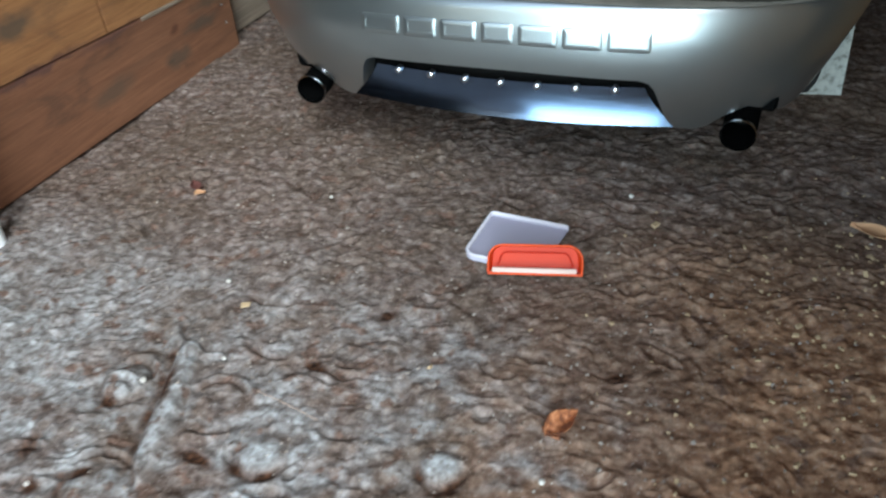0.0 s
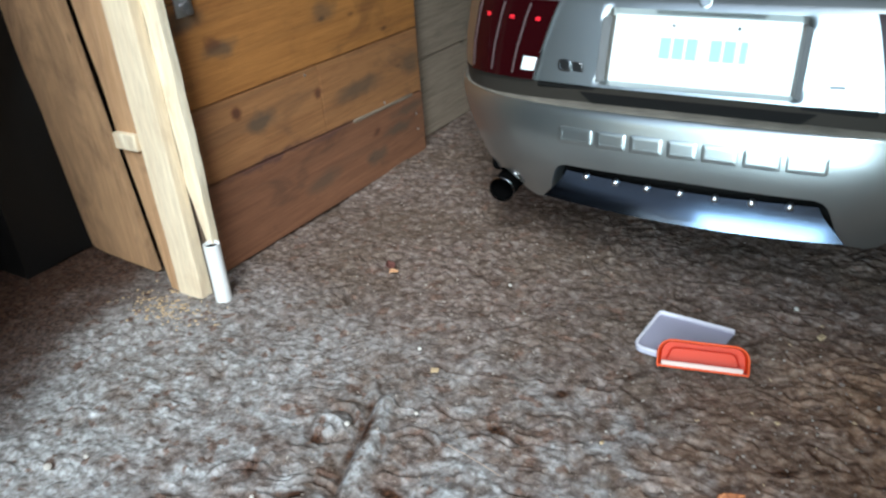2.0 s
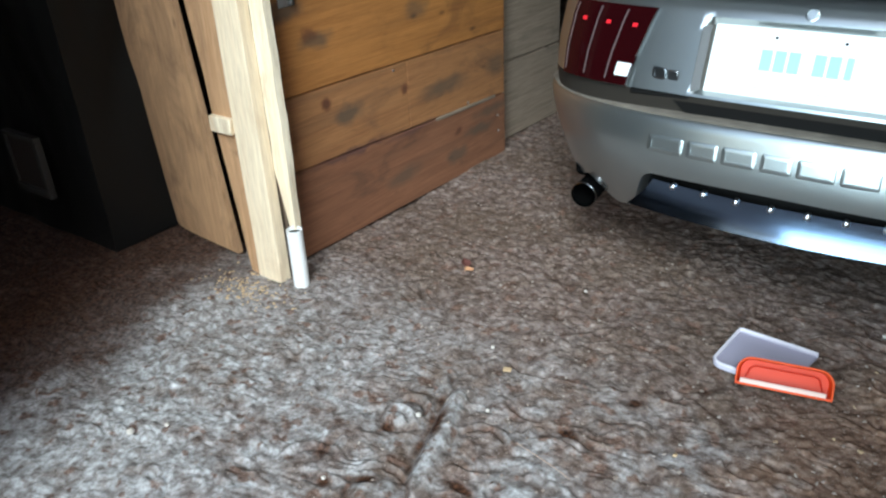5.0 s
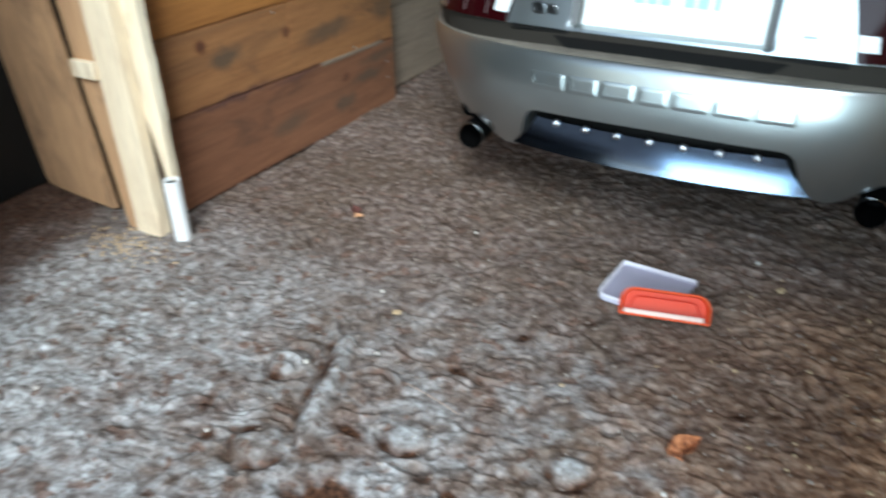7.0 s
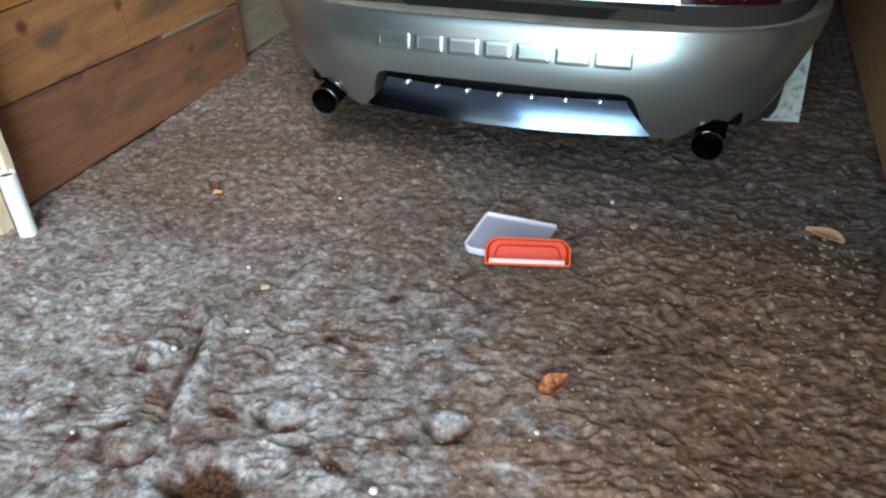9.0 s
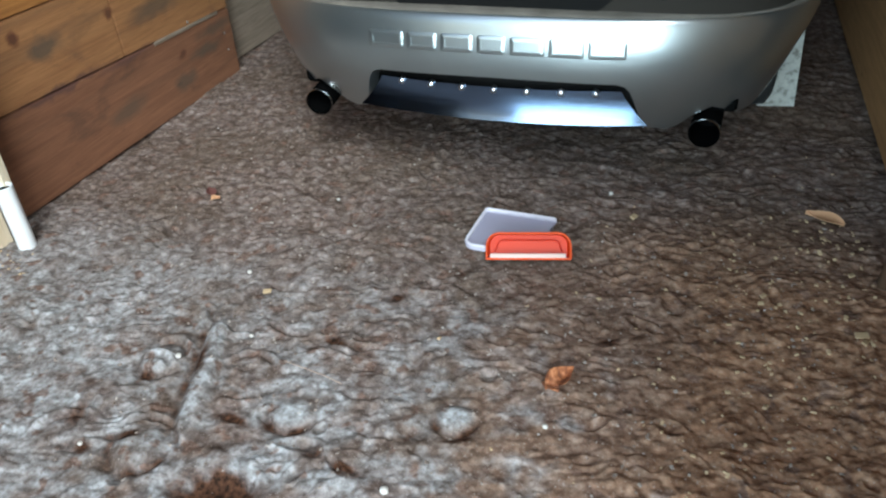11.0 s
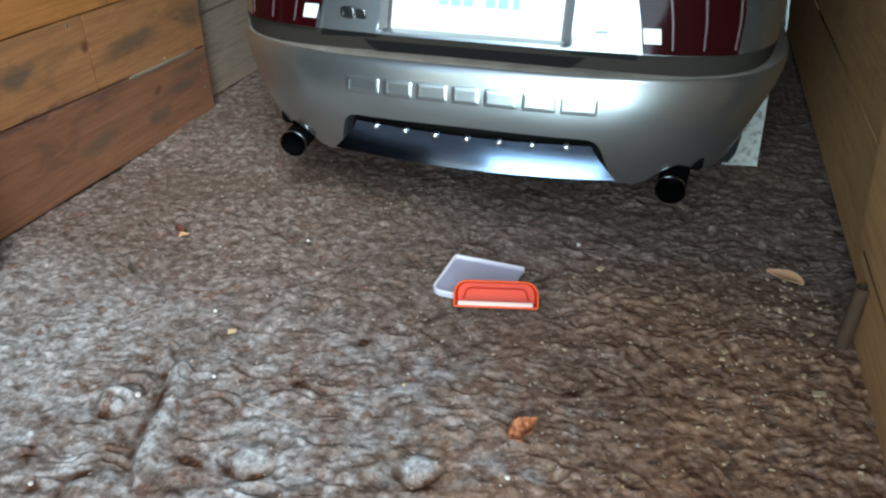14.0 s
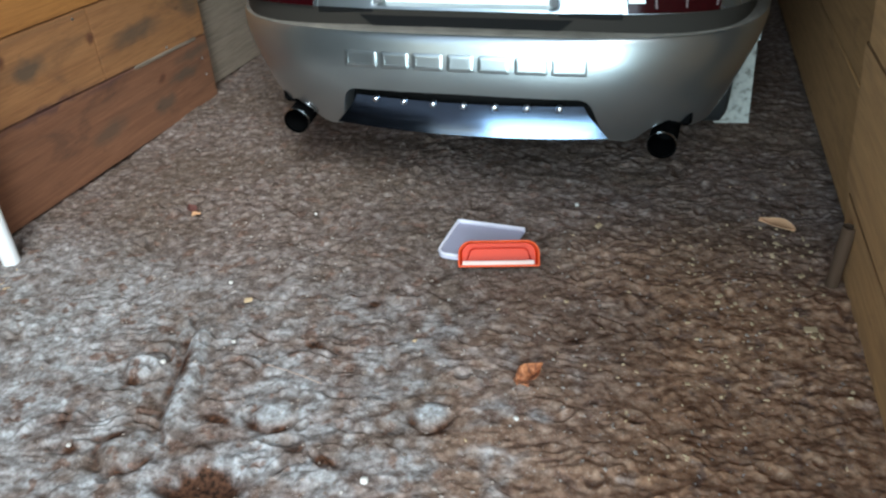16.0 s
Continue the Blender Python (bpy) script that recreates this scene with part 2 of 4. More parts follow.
_c = mix(dirt, ramp(dirt, _patch, (0.42, (0.6, 0.6, 0.6)), (0.56, (0, 0, 0))), _c, ramp(dirt, _mid, (0.35, (0.12, 0.08, 0.06)), (0.65, (0.235, 0.168, 0.13))))
_c = mix(dirt, ramp(dirt, _big, (0.45, (0, 0, 0)), (0.62, (0.5, 0.5, 0.5))), _c, (0.17, 0.118, 0.082))
# pale tone of dust and cakes, and of light painted on the floor
_dus_light = _n.new("ShaderNodeAttribute")
_dus_light.attribute_name = "dust_light"
# warm light bounced off the boards, painted into the right-hand floor
_warm_bounce = _n.new("ShaderNodeAttribute")
_warm_bounce.attribute_name = "tan"
_c = mix(dirt, _warm_bounce.outputs["Fac"], _c, ramp(dirt, _mid, (0.34, (0.31, 0.152, 0.082)), (0.5, (0.45, 0.238, 0.135)), (0.66, (0.55, 0.32, 0.195))))
_dm = _n.new("ShaderNodeMath")
_dm.operation = "MULTIPLY"
_l.new(_dus_light.outputs["Fac"], _dm.inputs[0])
_l.new(mix(dirt, 0.6, ramp(dirt, _mid, (0.36, (0.6, 0.6, 0.6)), (0.55, (1, 1, 1))), ramp(dirt, _fine, (0.36, (0.65, 0.65, 0.65)), (0.52, (1.1, 1.1, 1.1))), "MULTIPLY"), _dm.inputs[1])
# whitened and blued to carry the doorway light as well as dust
_c = mix(dirt, _dm.outputs[0], _c, (0.56, 0.57, 0.575))
_c = mix(dirt, 1.0, _c, ramp(dirt, _fine, (0.3, (0.52, 0.50, 0.485)), (0.45, (0.63, 0.615, 0.605)), (0.56, (0.71, 0.70, 0.695)), (0.7, (0.82, 0.82, 0.82))), "MULTIPLY")
_spot = noise_fac(dirt, _v, 19.0, 2.0, 0.5, 0.0)
_c = mix(dirt, ramp(dirt, _spot, (0.6, (0, 0, 0)), (0.66, (0.8, 0.8, 0.8))), _c, ramp(dirt, _fine, (0.35, (0.10, 0.054, 0.038)), (0.65, (0.19, 0.115, 0.085))))
_crumb = noise_fac(dirt, _v, 40.0, 2.0, 0.5, 0.0)
_c = mix(dirt, 1.0, _c, ramp(dirt, _crumb, (0.36, (0.72, 0.69, 0.67)), (0.5, (1, 1, 1)), (0.64, (1.28, 1.28, 1.28))), "MULTIPLY")
_c = mix(dirt, ramp(dirt, _grain, (0.6, (0, 0, 0)), (0.7, (0.5, 0.5, 0.5))), _c, (0.56, 0.5, 0.455))
# dark brown of wet marks, and of shade painted on the floor
_att = _n.new("ShaderNodeAttribute")
_att.attribute_name = "damp_shade"
_c = mix(dirt, _att.outputs["Fac"], _c, ramp(dirt, _fine, (0.35, (0.02, 0.0105, 0.007)), (0.65, (0.095, 0.042, 0.023))))
_l.new(_c, _b.inputs["Base Color"])
_b.inputs["Specular IOR Level"].default_value = 0.12
_nrm = bump(dirt, _crumb, 0.5, 0.004)
_nrm = bump(dirt, _fine, 0.4, 0.002, _nrm)
_nrm = bump(dirt, _grain, 0.5, 0.0014, _nrm)
_l.new(_nrm, _b.inputs["Normal"])


# ---- mesh helpers ----
def part(name, bm, mat, parent=None, label="", smooth=True):
    me = bpy.data.meshes.new(name)
    bm.to_mesh(me)
    bm.free()
    me.materials.append(mat)
    if smooth:
        me.polygons.foreach_set("use_smooth", [True] * len(me.polygons))
        me.set_sharp_from_angle(angle=radians(38))
    ob = new(name, me)
    ob.parent = parent
    if label:
        tagged(ob, label)
    return ob


def empty(name, at=(0, 0, 0)):
    e = new(name)
    e.empty_display_size = 0.1
    e.location = at
    return e


def boxed(x0, x1, y0, y1, z0, z1, bevel=0.0, seg=1):
    bm = bmesh.new()
    bmesh.ops.create_cube(bm, size=1)
    bmesh.ops.scale(bm, vec=(x1 - x0, y1 - y0, z1 - z0), verts=bm.verts)
    bmesh.ops.translate(bm, vec=((x0 + x1) / 2, (y0 + y1) / 2, (z0 + z1) / 2), verts=bm.verts)
    if bevel:
        bmesh.ops.bevel(bm, geom=bm.edges[:], offset=bevel, segments=seg, affect="EDGES", profile=0.6)
    return bm


def grid(fn, us, vs, skip=None):
    """A sheet of quads through fn(u, v)."""
    bm = bmesh.new()
    rows = [[bm.verts.new(fn(u, v)) for u in us] for v in vs]
    for j in range(len(vs) - 1):
        for i in range(len(us) - 1):
            q = (rows[j][i], rows[j][i + 1], rows[j + 1][i + 1], rows[j + 1][i])
            if skip and skip(sum((p.co for p in q), Vector()) / 4):
                continue
            bm.faces.new(q)
    return bm


def thick(bm, d):
    """Gives a sheet thickness d against its normals."""
    bm.normal_update()
    bmesh.ops.solidify(bm, geom=bm.faces[:], thickness=d)
    return bm


def turned(profile, seg=32, axis="y"):
    """A surface of revolution from (radius, along) pairs."""
    def at(u, v):
        r, a = profile[int(v)]
        c, s = math.cos(u), math.sin(u)
        return {"y": (r * c, a, r * s), "z": (r * c, r * s, a), "x": (a, r * c, r * s)}[axis]
    bm = grid(at, [2 * math.pi * k / seg for k in range(seg + 1)], range(len(profile)))
    bmesh.ops.remove_doubles(bm, verts=bm.verts, dist=1e-5)
    bmesh.ops.recalc_face_normals(bm, faces=bm.faces)
    return bm


def moved(bm, m):
    bmesh.ops.transform(bm, matrix=m, verts=bm.verts)
    return bm


def lerp_table(table, v):
    """Values of a table at v, eased over its corners below the crease line."""
    ks = [r[0] for r in table]
    vs = [v] if v > 0.62 else [v + d for d in (-0.03, -0.015, 0.0, 0.015, 0.03)]
    return [float(np.mean(np.interp(vs, ks, [r[i] for r in table]))) for i in range(1, len(table[0]))]


def rounded_outline(w, h, r, seg=5, low=None):
    """A rounded rectangle; low: another radius for its two lower corners."""
    pts = []
    q = r if low is None else low
    for rr, cx, cz, a0 in ((r, w / 2 - r, h / 2 - r, 0), (r, -w / 2 + r, h / 2 - r, 90), (q, -w / 2 + q, -h / 2 + q, 180), (q, w / 2 - q, -h / 2 + q, 270)):
        for k in range(seg + 1):
            a = radians(a0 + 90 * k / seg)
            pts.append((cx + rr * math.cos(a), cz + rr * math.sin(a)))
    return pts


# ---- ground ----
TABLES = {}


def lattice_noise(x, y, cell, seed):
    if seed not in TABLES:
        TABLES[seed] = np.random.RandomState(seed).rand(256, 256)
    tab = TABLES[seed]
    gx, gy = x / cell + 91.3, y / cell + 57.7
    ix, iy = np.floor(gx).astype(int), np.floor(gy).astype(int)
    fx, fy = gx - ix, gy - iy
    fx, fy = fx * fx * (3 - 2 * fx), fy * fy * (3 - 2 * fy)
    t = lambda a, b: tab[a % 256, b % 256]
    return (t(ix, iy) * (1 - fx) * (1 - fy) + t(ix + 1, iy) * fx * (1 - fy) + t(ix, iy + 1) * (1 - fx) * fy + t(ix + 1, iy + 1) * fx * fy) - 0.5


def axis_steps(lo, a, b, hi, fine):
    mid = np.arange(a, b + fine / 2, fine)
    left, right, step = [], [], fine
    p = a
    while p > lo:
        step = step * 1.35 if abs(p) > 2.5 else min(step * 1.1, 0.008)
        p -= step
        left.append(max(p, lo))
    step, p = fine, mid[-1]
    while p < hi:
        step = step * 1.35 if abs(p) > 1.6 else min(step * 1.1, 0.008)
        p += step
        right.append(min(p, hi))
    return np.array(left[::-1] + list(mid) + right)


def crumbs(x, y, cell, seed, share=0.6):
    """Loose rounded crumbs of uneven size lying apart on a flat bed."""
    key = ("crumb", seed)
    if key not in TABLES:
        TABLES[key] = np.random.RandomState(seed).rand(64, 64, 4)
    tab = TABLES[key]
    gx, gy = x / cell + 200.0, y / cell + 200.0
    ix, iy = np.floor(gx).astype(int), np.floor(gy).astype(int)
    top = np.zeros(x.shape)
    for i in (-1, 0, 1):
        for j in (-1, 0, 1):
            t = tab[(ix + i) % 64, (iy + j) % 64]
            r = 0.28 + 0.5 * t[..., 2]
            d = ((ix + i + t[..., 0] - gx) ** 2 + ((iy + j + t[..., 1] - gy) * 1.25) ** 2) / (r * r)
            top = np.maximum(top, np.clip(1 - d, 0, 1) ** 0.9 * (0.35 + 0.65 * t[..., 2]) * (t[..., 3] < share))
    return top


def ground_height(x, y):
    """Trampled dirt: soft swells, crumbs, scuffs, prints, a drag mark and a small pit."""
    wx = x + 0.05 * lattice_noise(x, y, 0.10, 21) + 0.022 * lattice_noise(x, y, 0.03, 23)
    wy = y + 0.05 * lattice_noise(x, y, 0.10, 22) + 0.022 * lattice_noise(x, y, 0.03, 24)
    h = 0.02 * lattice_noise(x, y, 0.5, 1) + 0.011 * lattice_noise(wx, wy * 1.2, 0.14, 2)
    h += 0.007 * lattice_noise(wx, wy * 1.4, 0.05, 3) + 0.003 * lattice_noise(wx, wy * 1.2, 0.024, 14)
    rough = np.clip(0.5 + 1.7 * lattice_noise(x, y, 0.22, 31), 0.15, 1.0)
    # scuffed ridges: short overlapping waves with one steep side, in patches
    for wave, turn, seed, lift in ((0.06, 0.25, 61, 0.0045), (0.036, -0.35, 71, 0.0035)):
        phase = (y + turn * x) / wave + 2.4 * lattice_noise(x, y, 0.11, seed) + 1.1 * lattice_noise(x, y, 0.04, seed + 1)
        saw = phase - np.floor(phase)
        saw = np.where(saw < 0.82, saw / 0.82, (1 - saw) / 0.18)
        patch = np.clip(3.2 * lattice_noise(x, y * 1.3, 0.075, seed + 2) - 0.1, 0, 1)
        h += lift * patch * (saw if seed == 61 else 1 - saw)
    h += rough * (0.006 * crumbs(wx, wy, 0.05, 41, 0.15) + 0.006 * crumbs(x, y, 0.03, 42, 0.2))
    h += (0.4 + 0.6 * rough) * (0.004 * crumbs(x, y, 0.02, 43, 0.3) + 0.0022 * crumbs(x, y, 0.0135, 44, 0.3))
    h += 0.0013 * lattice_noise(x, y, 0.0115, 5) + 0.0006 * lattice_noise(x, y, 0.0068, 6) - 0.006
    rs = np.random.RandomState(77)
    for k in range(260):
        px, py, a = rs.uniform(-2.2, 1.2), rs.uniform(-1.7, 1.2), rs.uniform(0, 3.14)
        rx, ry, dep = rs.uniform(0.012, 0.045), rs.uniform(0.008, 0.02), rs.uniform(0.004, 0.012)
        near = (np.abs(x - px) < 0.13) & (np.abs(y - py) < 0.13)
        if not near.any():
            continue
        dx, dy = x[near] - px, y[near] - py
        u, v = (dx * math.cos(a) + dy * math.sin(a)) / rx, (dy * math.cos(a) - dx * math.sin(a)) / ry
        d2 = u * u + v * v
        h[near] += dep * (0.4 * np.exp(-((np.sqrt(d2) - 1.5) / 0.4) ** 2) - np.exp(-d2))
    damp_shade, cake = np.zeros_like(h), np.zeros_like(h)

    def blob(cx, cy, rx, ry, turn=0.0):
        c, s = math.cos(radians(turn)), math.sin(radians(turn))
        u, v = ((x - cx) * c + (y - cy) * s) / rx, ((y - cy) * c - (x - cx) * s) / ry
        return u, v, np.exp(-(u * u + v * v) ** 2)

    # flat trodden cakes with a sunken darker rim on the near side
    for cx, cy, r in ((-0.255, -1.078, 0.05), (0.13, -0.994, 0.042), (-0.69, -0.985, 0.05), (-0.565, -1.26, 0.062)):
        u, v, g = blob(cx, cy, r, r * 0.95)
        d = np.sqrt(u * u + v * v)
        h = h * (1 - 0.8 * g) + g * 0.006
        rim = np.exp(-((d - 1.2) / 0.26) ** 2) * np.clip(0.35 - v, 0, 1.2)
        h -= 0.009 * rim
        damp_shade = np.maximum(damp_shade, np.clip(rim * 0.7, 0, 1))
        cake = np.maximum(cake, g * (1.0 if r < 0.06 else 0.3))
    # curved sole and heel edges: a groove with a raised outer lip; centre, radius, from angle, to angle, depth
    for cx, cy, r, a0, a1, dep in ((-0.56, -0.70, 0.125, 200, 310, 0.010), (-0.43, -0.98, 0.075, 250, 330, 0.008), (-0.43, -0.985, 0.075, 20, 170, 0.008), (-0.40, -0.69, 0.115, 215, 300, 0.007),
                                   (-0.12, -0.90, 0.09, 230, 310, 0.007), (-0.49, -0.51, 0.12, 235, 320, 0.007), (-0.69, -0.965, 0.06, 10, 140, 0.014), (-0.69, -1.02, 0.045, 20, 150, 0.012),
                                   (-0.565, -1.25, 0.085, 10, 150, 0.014), (-0.2, -0.72, 0.1, 235, 310, 0.008), (-0.2, -0.69, 0.1, 240, 305, 0.006), (-0.08, -0.44, 0.07, 240, 320, 0.006),
                                   (-0.08, -0.41, 0.07, 240, 320, 0.006), (-0.08, -0.47, 0.07, 235, 315, 0.006), (-0.77, -1.27, 0.07, 60, 190, 0.012), (0.17, -0.66, 0.06, 200, 320, 0.008)):
        near = (np.abs(x - cx) < r + 0.06) & (np.abs(y - cy) < r + 0.06)
        if not near.any():
            continue
        nx, ny = x[near], y[near]
        dx, dy = nx - cx, ny - cy
        d = np.hypot(dx, dy) - r - 0.012 * lattice_noise(nx, ny, 0.04, 35)
        ang = np.degrees(np.arctan2(dy, dx)) % 360
        off = np.abs((ang - (a0 + a1) / 2 + 180) % 360 - 180)
        w = np.clip(((a1 - a0) / 2 - off) / 14, 0, 1)
        h[near] += dep * w * (0.75 * np.exp(-((d - 0.014) / 0.011) ** 2) - np.exp(-(d / 0.008) ** 2))
        # a darker tone along the groove
        damp_shade[near] = np.maximum(damp_shade[near], 0.3 * w * np.exp(-(d / 0.008) ** 2))
    # scuffs and heel marks
    for cx, cy, rx, ry, turn, dep in ((-0.715, -1.295, 0.05, 0.018, 8, 0.016), (-0.783, -1.21, 0.022, 0.045, 20, 0.012), (-0.40, -1.121, 0.05, 0.014, -12, 0.014),
                                      (-0.165, -1.165, 0.035, 0.022, -20, 0.014), (-0.2, -0.82, 0.075, 0.016, -14, 0.014), (-0.27, -0.8, 0.022, 0.02, 0, 0.014),
                                      (0.445, -0.642, 0.03, 0.022, 0, 0.003), (-0.02, -0.447, 0.02, 0.02, 0, 0.006), (-0.175, -0.596, 0.04, 0.026, 30, 0.008), (-0.62, -1.235, 0.05, 0.016, 20, 0.012), (-1.0, -0.206, 0.03, 0.02, 0, 0.005),
                                      (-0.06, -1.2, 0.045, 0.014, -15, 0.014), (0.14, -1.05, 0.045, 0.015, 12, 0.012), (-0.57, -0.97, 0.018, 0.05, 15, 0.014)):
        u, v, g = blob(cx, cy, rx, ry, turn)
        h -= 0.5 * dep * g
        damp_shade = np.maximum(damp_shade, 0.75 * g)
    u, v, g = blob(-0.33, -1.32, 0.10, 0.05, 4)
    h -= 0.045 * g
    damp_shade = np.maximum(damp_shade, 1.6 * g)
    # drag mark
    ax, ay, bx, by = -0.617, -0.825, -0.5, -1.19
    ln = math.hypot(bx - ax, by - ay)
    tx, ty = (bx - ax) / ln, (by - ay) / ln
    along, side = (x - ax) * tx + (y - ay) * ty, -(x - ax) * ty + (y - ay) * tx
    on = 1 / (1 + np.exp(-np.clip(along, -1, 1) / 0.012)) / (1 + np.exp(np.clip(along - ln, -1, 1) / 0.02))
    strip = np.exp(-(side / 0.045) ** 4) * on
    h = h * (1 - 0.7 * strip) + on * (0.02 * np.exp(-((side - 0.016) / 0.03) ** 4) - 0.018 * np.exp(-((side + 0.024) / 0.02) ** 2))
    # trench side darkened in colour for its shade
    damp_shade = np.maximum(damp_shade, on * 0.5 * np.exp(-((side + 0.03) / 0.012) ** 2))
    cake = np.maximum(cake, (0.9 + 1.2 * lattice_noise(x, y, 0.02, 33)) * on * np.exp(-((side - 0.014) / 0.034) ** 4))
    damp_shade = np.clip(damp_shade * (1.1 + 2.0 * lattice_noise(x, y, 0.03, 11)), 0, 1)
    # paler to the near left, where the doorway light is put into the colour
    dust_light = np.clip(lattice_noise(x, y, 0.4, 12) * 0.45 + 0.9 * lattice_noise(x, y, 0.07, 13) + 0.7 * lattice_noise(x, y * 1.3, 0.03, 17) + 0.50 - 0.55 * (x + 0.7), 0, 1)
    dust_light = np.maximum(dust_light * np.clip(-0.42 - y * 1.35, 0, 1.0) * np.clip((y + 2.6) / 0.6, 0.15, 1), 0.95 * np.minimum(cake, 1)) * (1 - damp_shade)
    dust_light *= np.clip((x + 2.1) / 0.5, 0, 1)
    # tan grows to the right, standing for the warm bounced light
    tan = np.clip((x - 0.05) / 0.8 + 0.5 * lattice_noise(x, y, 0.3, 15), 0, 0.9) * np.clip(0.35 - 1.6 * y, 0.1, 1) * np.clip((1.5 - x) * 4, 0, 1) * np.clip((y + 2.5) * 2, 0, 1)
    # left stall floor darkened in colour, following the shadow that lies there
    damp_shade = np.maximum(damp_shade, 0.75 * np.clip((-1.65 - x - 0.25 * (y + 1.0) + 0.3 * lattice_noise(x, y, 0.15, 16)) / 0.25, 0, 1) * np.clip((x + 6) / 2, 0, 1) * np.clip((y + 2.5) * 2, 0, 1))
    return h, damp_shade, dust_light, tan


def build_ground():
    xs = axis_steps(-60.0, -2.0, 1.18, 60.0, 0.0034)
    ys = axis_steps(-60.0, -1.5, 0.7, 60.0, 0.0034)
    gx, gy = np.meshgrid(xs, ys)
    h, damp_shade, dust_light, tan = ground_height(gx, gy)
    far = np.clip(1 - (np.maximum(np.abs(gx), np.abs(gy)) - 2.5) / 3.0, 0.0, 1)
    co = np.stack([gx, gy, h * far], -1).reshape(-1, 3)
    ny, nx = gx.shape
    idx = np.arange(nx * ny).reshape(ny, nx)
    quads = np.stack([idx[:-1, :-1], idx[:-1, 1:], idx[1:, 1:], idx[1:, :-1]], -1).reshape(-1, 4)
    me = bpy.data.meshes.new("ground")
    me.vertices.add(len(co))
    me.vertices.foreach_set("co", co.ravel())
    me.loops.add(quads.size)
    me.loops.foreach_set("vertex_index", quads.ravel())
    me.polygons.add(len(quads))
    me.polygons.foreach_set("loop_start", np.arange(0, quads.size, 4))
    me.update(calc_edges=True)
    me.polygons.foreach_set("use_smooth", np.ones(len(quads), bool))
    for name, val in (("damp_shade", damp_shade), ("dust_light", dust_light), ("tan", tan)):
        me.attributes.new(name, "FLOAT", "POINT").data.foreach_set("value", val.ravel().astype(np.float32))
    me.materials.append(dirt)
    return tagged(new("ground", me), "trampled dusty brown dirt floor with scuffs, moist hollows, painted light and shade", "dirt floor", kind="structure")


build_ground()


# ---- barn shell ----
def structure(name, bm, mat, label, category):
    return tagged(part(name, bm, mat, None, "", False), label, category, kind="structure")


structure("ceiling", boxed(-5.2, 1.45, -2.62, 6.8, 5.2, 5.35), concrete, "dark underside of the barn loft", "ceiling")
structure("wall_north", boxed(-5.2, 1.45, 6.5, 6.7, -0.1, 5.2), dark_wood, "dark timber back wall of the barn", "wall")
structure("wall_west", boxed(-5.2, -5.05, -2.5, 6.5, -0.1, 5.2), dark_wood, "dark timber side wall of the barn", "wall")
structure("wall_east", boxed(1.30, 1.45, -2.62, 6.5, -0.1, 5.2), dark_wood, "dark timber wall behind plywood sheets", "wall")
# wall and header behind the camera are unseen, added to shape the light
structure("wall_south", boxed(-5.2, -1.04, -2.62, -2.5, -0.1, 5.2), dark_wood, "unseen timber wall, its edge set by the shadow on the floor", "wall")
structure("doorway_header", boxed(-1.04, 1.30, -2.62, -2.5, 4.4, 5.2), dark_wood, "unseen timber header added to limit the light through the doorway", "wall")

# ---- left partition: plank wall, stud, plywood leaf ----
left_wall = structure("wall_partition", boxed(-1.64, -1.586, -0.55, 0.88, 0.03, 2.6), dark_wood, "stall partition clad with wide orange-brown planks", "wall")


def plank(x, y0, y1, za0, za1, zb0, zb1, d, mat, parent):
    """A plank on the partition; za: lower edge at its two ends, zb: upper edge."""
    bm = boxed(x - d, x, y0, y1, 0, 1, 0)
    for v in bm.verts:
        near = abs(v.co.y - y0) < 1e-4
        lo, hi = (za0, zb0) if near else (za1, zb1)
        v.co.z = lo if v.co.z < 0.5 else hi
        v.co.x += 0.028 * (v.co.y + 0.47)
    bmesh.ops.bevel(bm, geom=bm.edges[:], offset=0.004, segments=2, affect="EDGES")
    return part("plank", bm, mat, parent)


plank(-1.553, -0.56, 0.905, 0.012, -0.012, 0.362, 0.295, 0.03, board_low, left_wall)
plank(-1.553, -0.56, 0.18, 0.366, 0.333, 0.636, 0.62, 0.03, board_mid, left_wall)
plank(-1.555, 0.184, 0.905, 0.332, 0.3, 0.62, 0.603, 0.03, board_mid, left_wall)
lath = boxed(-1.556, -1.549, 0.36, 0.82, 0.31, 0.326, 0.003)
for v in lath.verts:
    v.co.x += 0.028 * (v.co.y + 0.47)
    v.co.z -= 0.035 * (v.co.y - 0.36)
part("lath", lath, dark_lath, left_wall, "thin grey lath over the joint")
plank(-1.553, -0.56, 0.905, 0.64, 0.607, 0.99, 0.95, 0.03, board_wood, left_wall)
plank(-1.553, -0.56, 0.905, 0.994, 0.954, 1.3, 1.26, 0.03, board_wood, left_wall)
plank(-1.553, -0.56, 0.905, 1.304, 1.264, 1.62, 1.6, 0.03, board_wood, left_wall)

grey_wall = structure("wall_far_stall", boxed(-1.72, -1.66, 0.9, 1.56, 0.0, 2.6), dark_wood, "grey weathered boards of the far stall wall", "wall")
for z0, z1 in ((0.005, 0.405), (0.41, 0.8), (0.806, 1.2), (1.206, 1.6)):
    plank(-1.63, 0.93, 1.57, z0, z0 - 0.01, z1, z1 - 0.01, 0.028, grey_wood, grey_wall)
structure("wall_left_stall", boxed(-5.0, -2.45, 0.6, 0.7, 0.0, 2.7), dark_wood, "dark timber wall in the side stall", "wall")

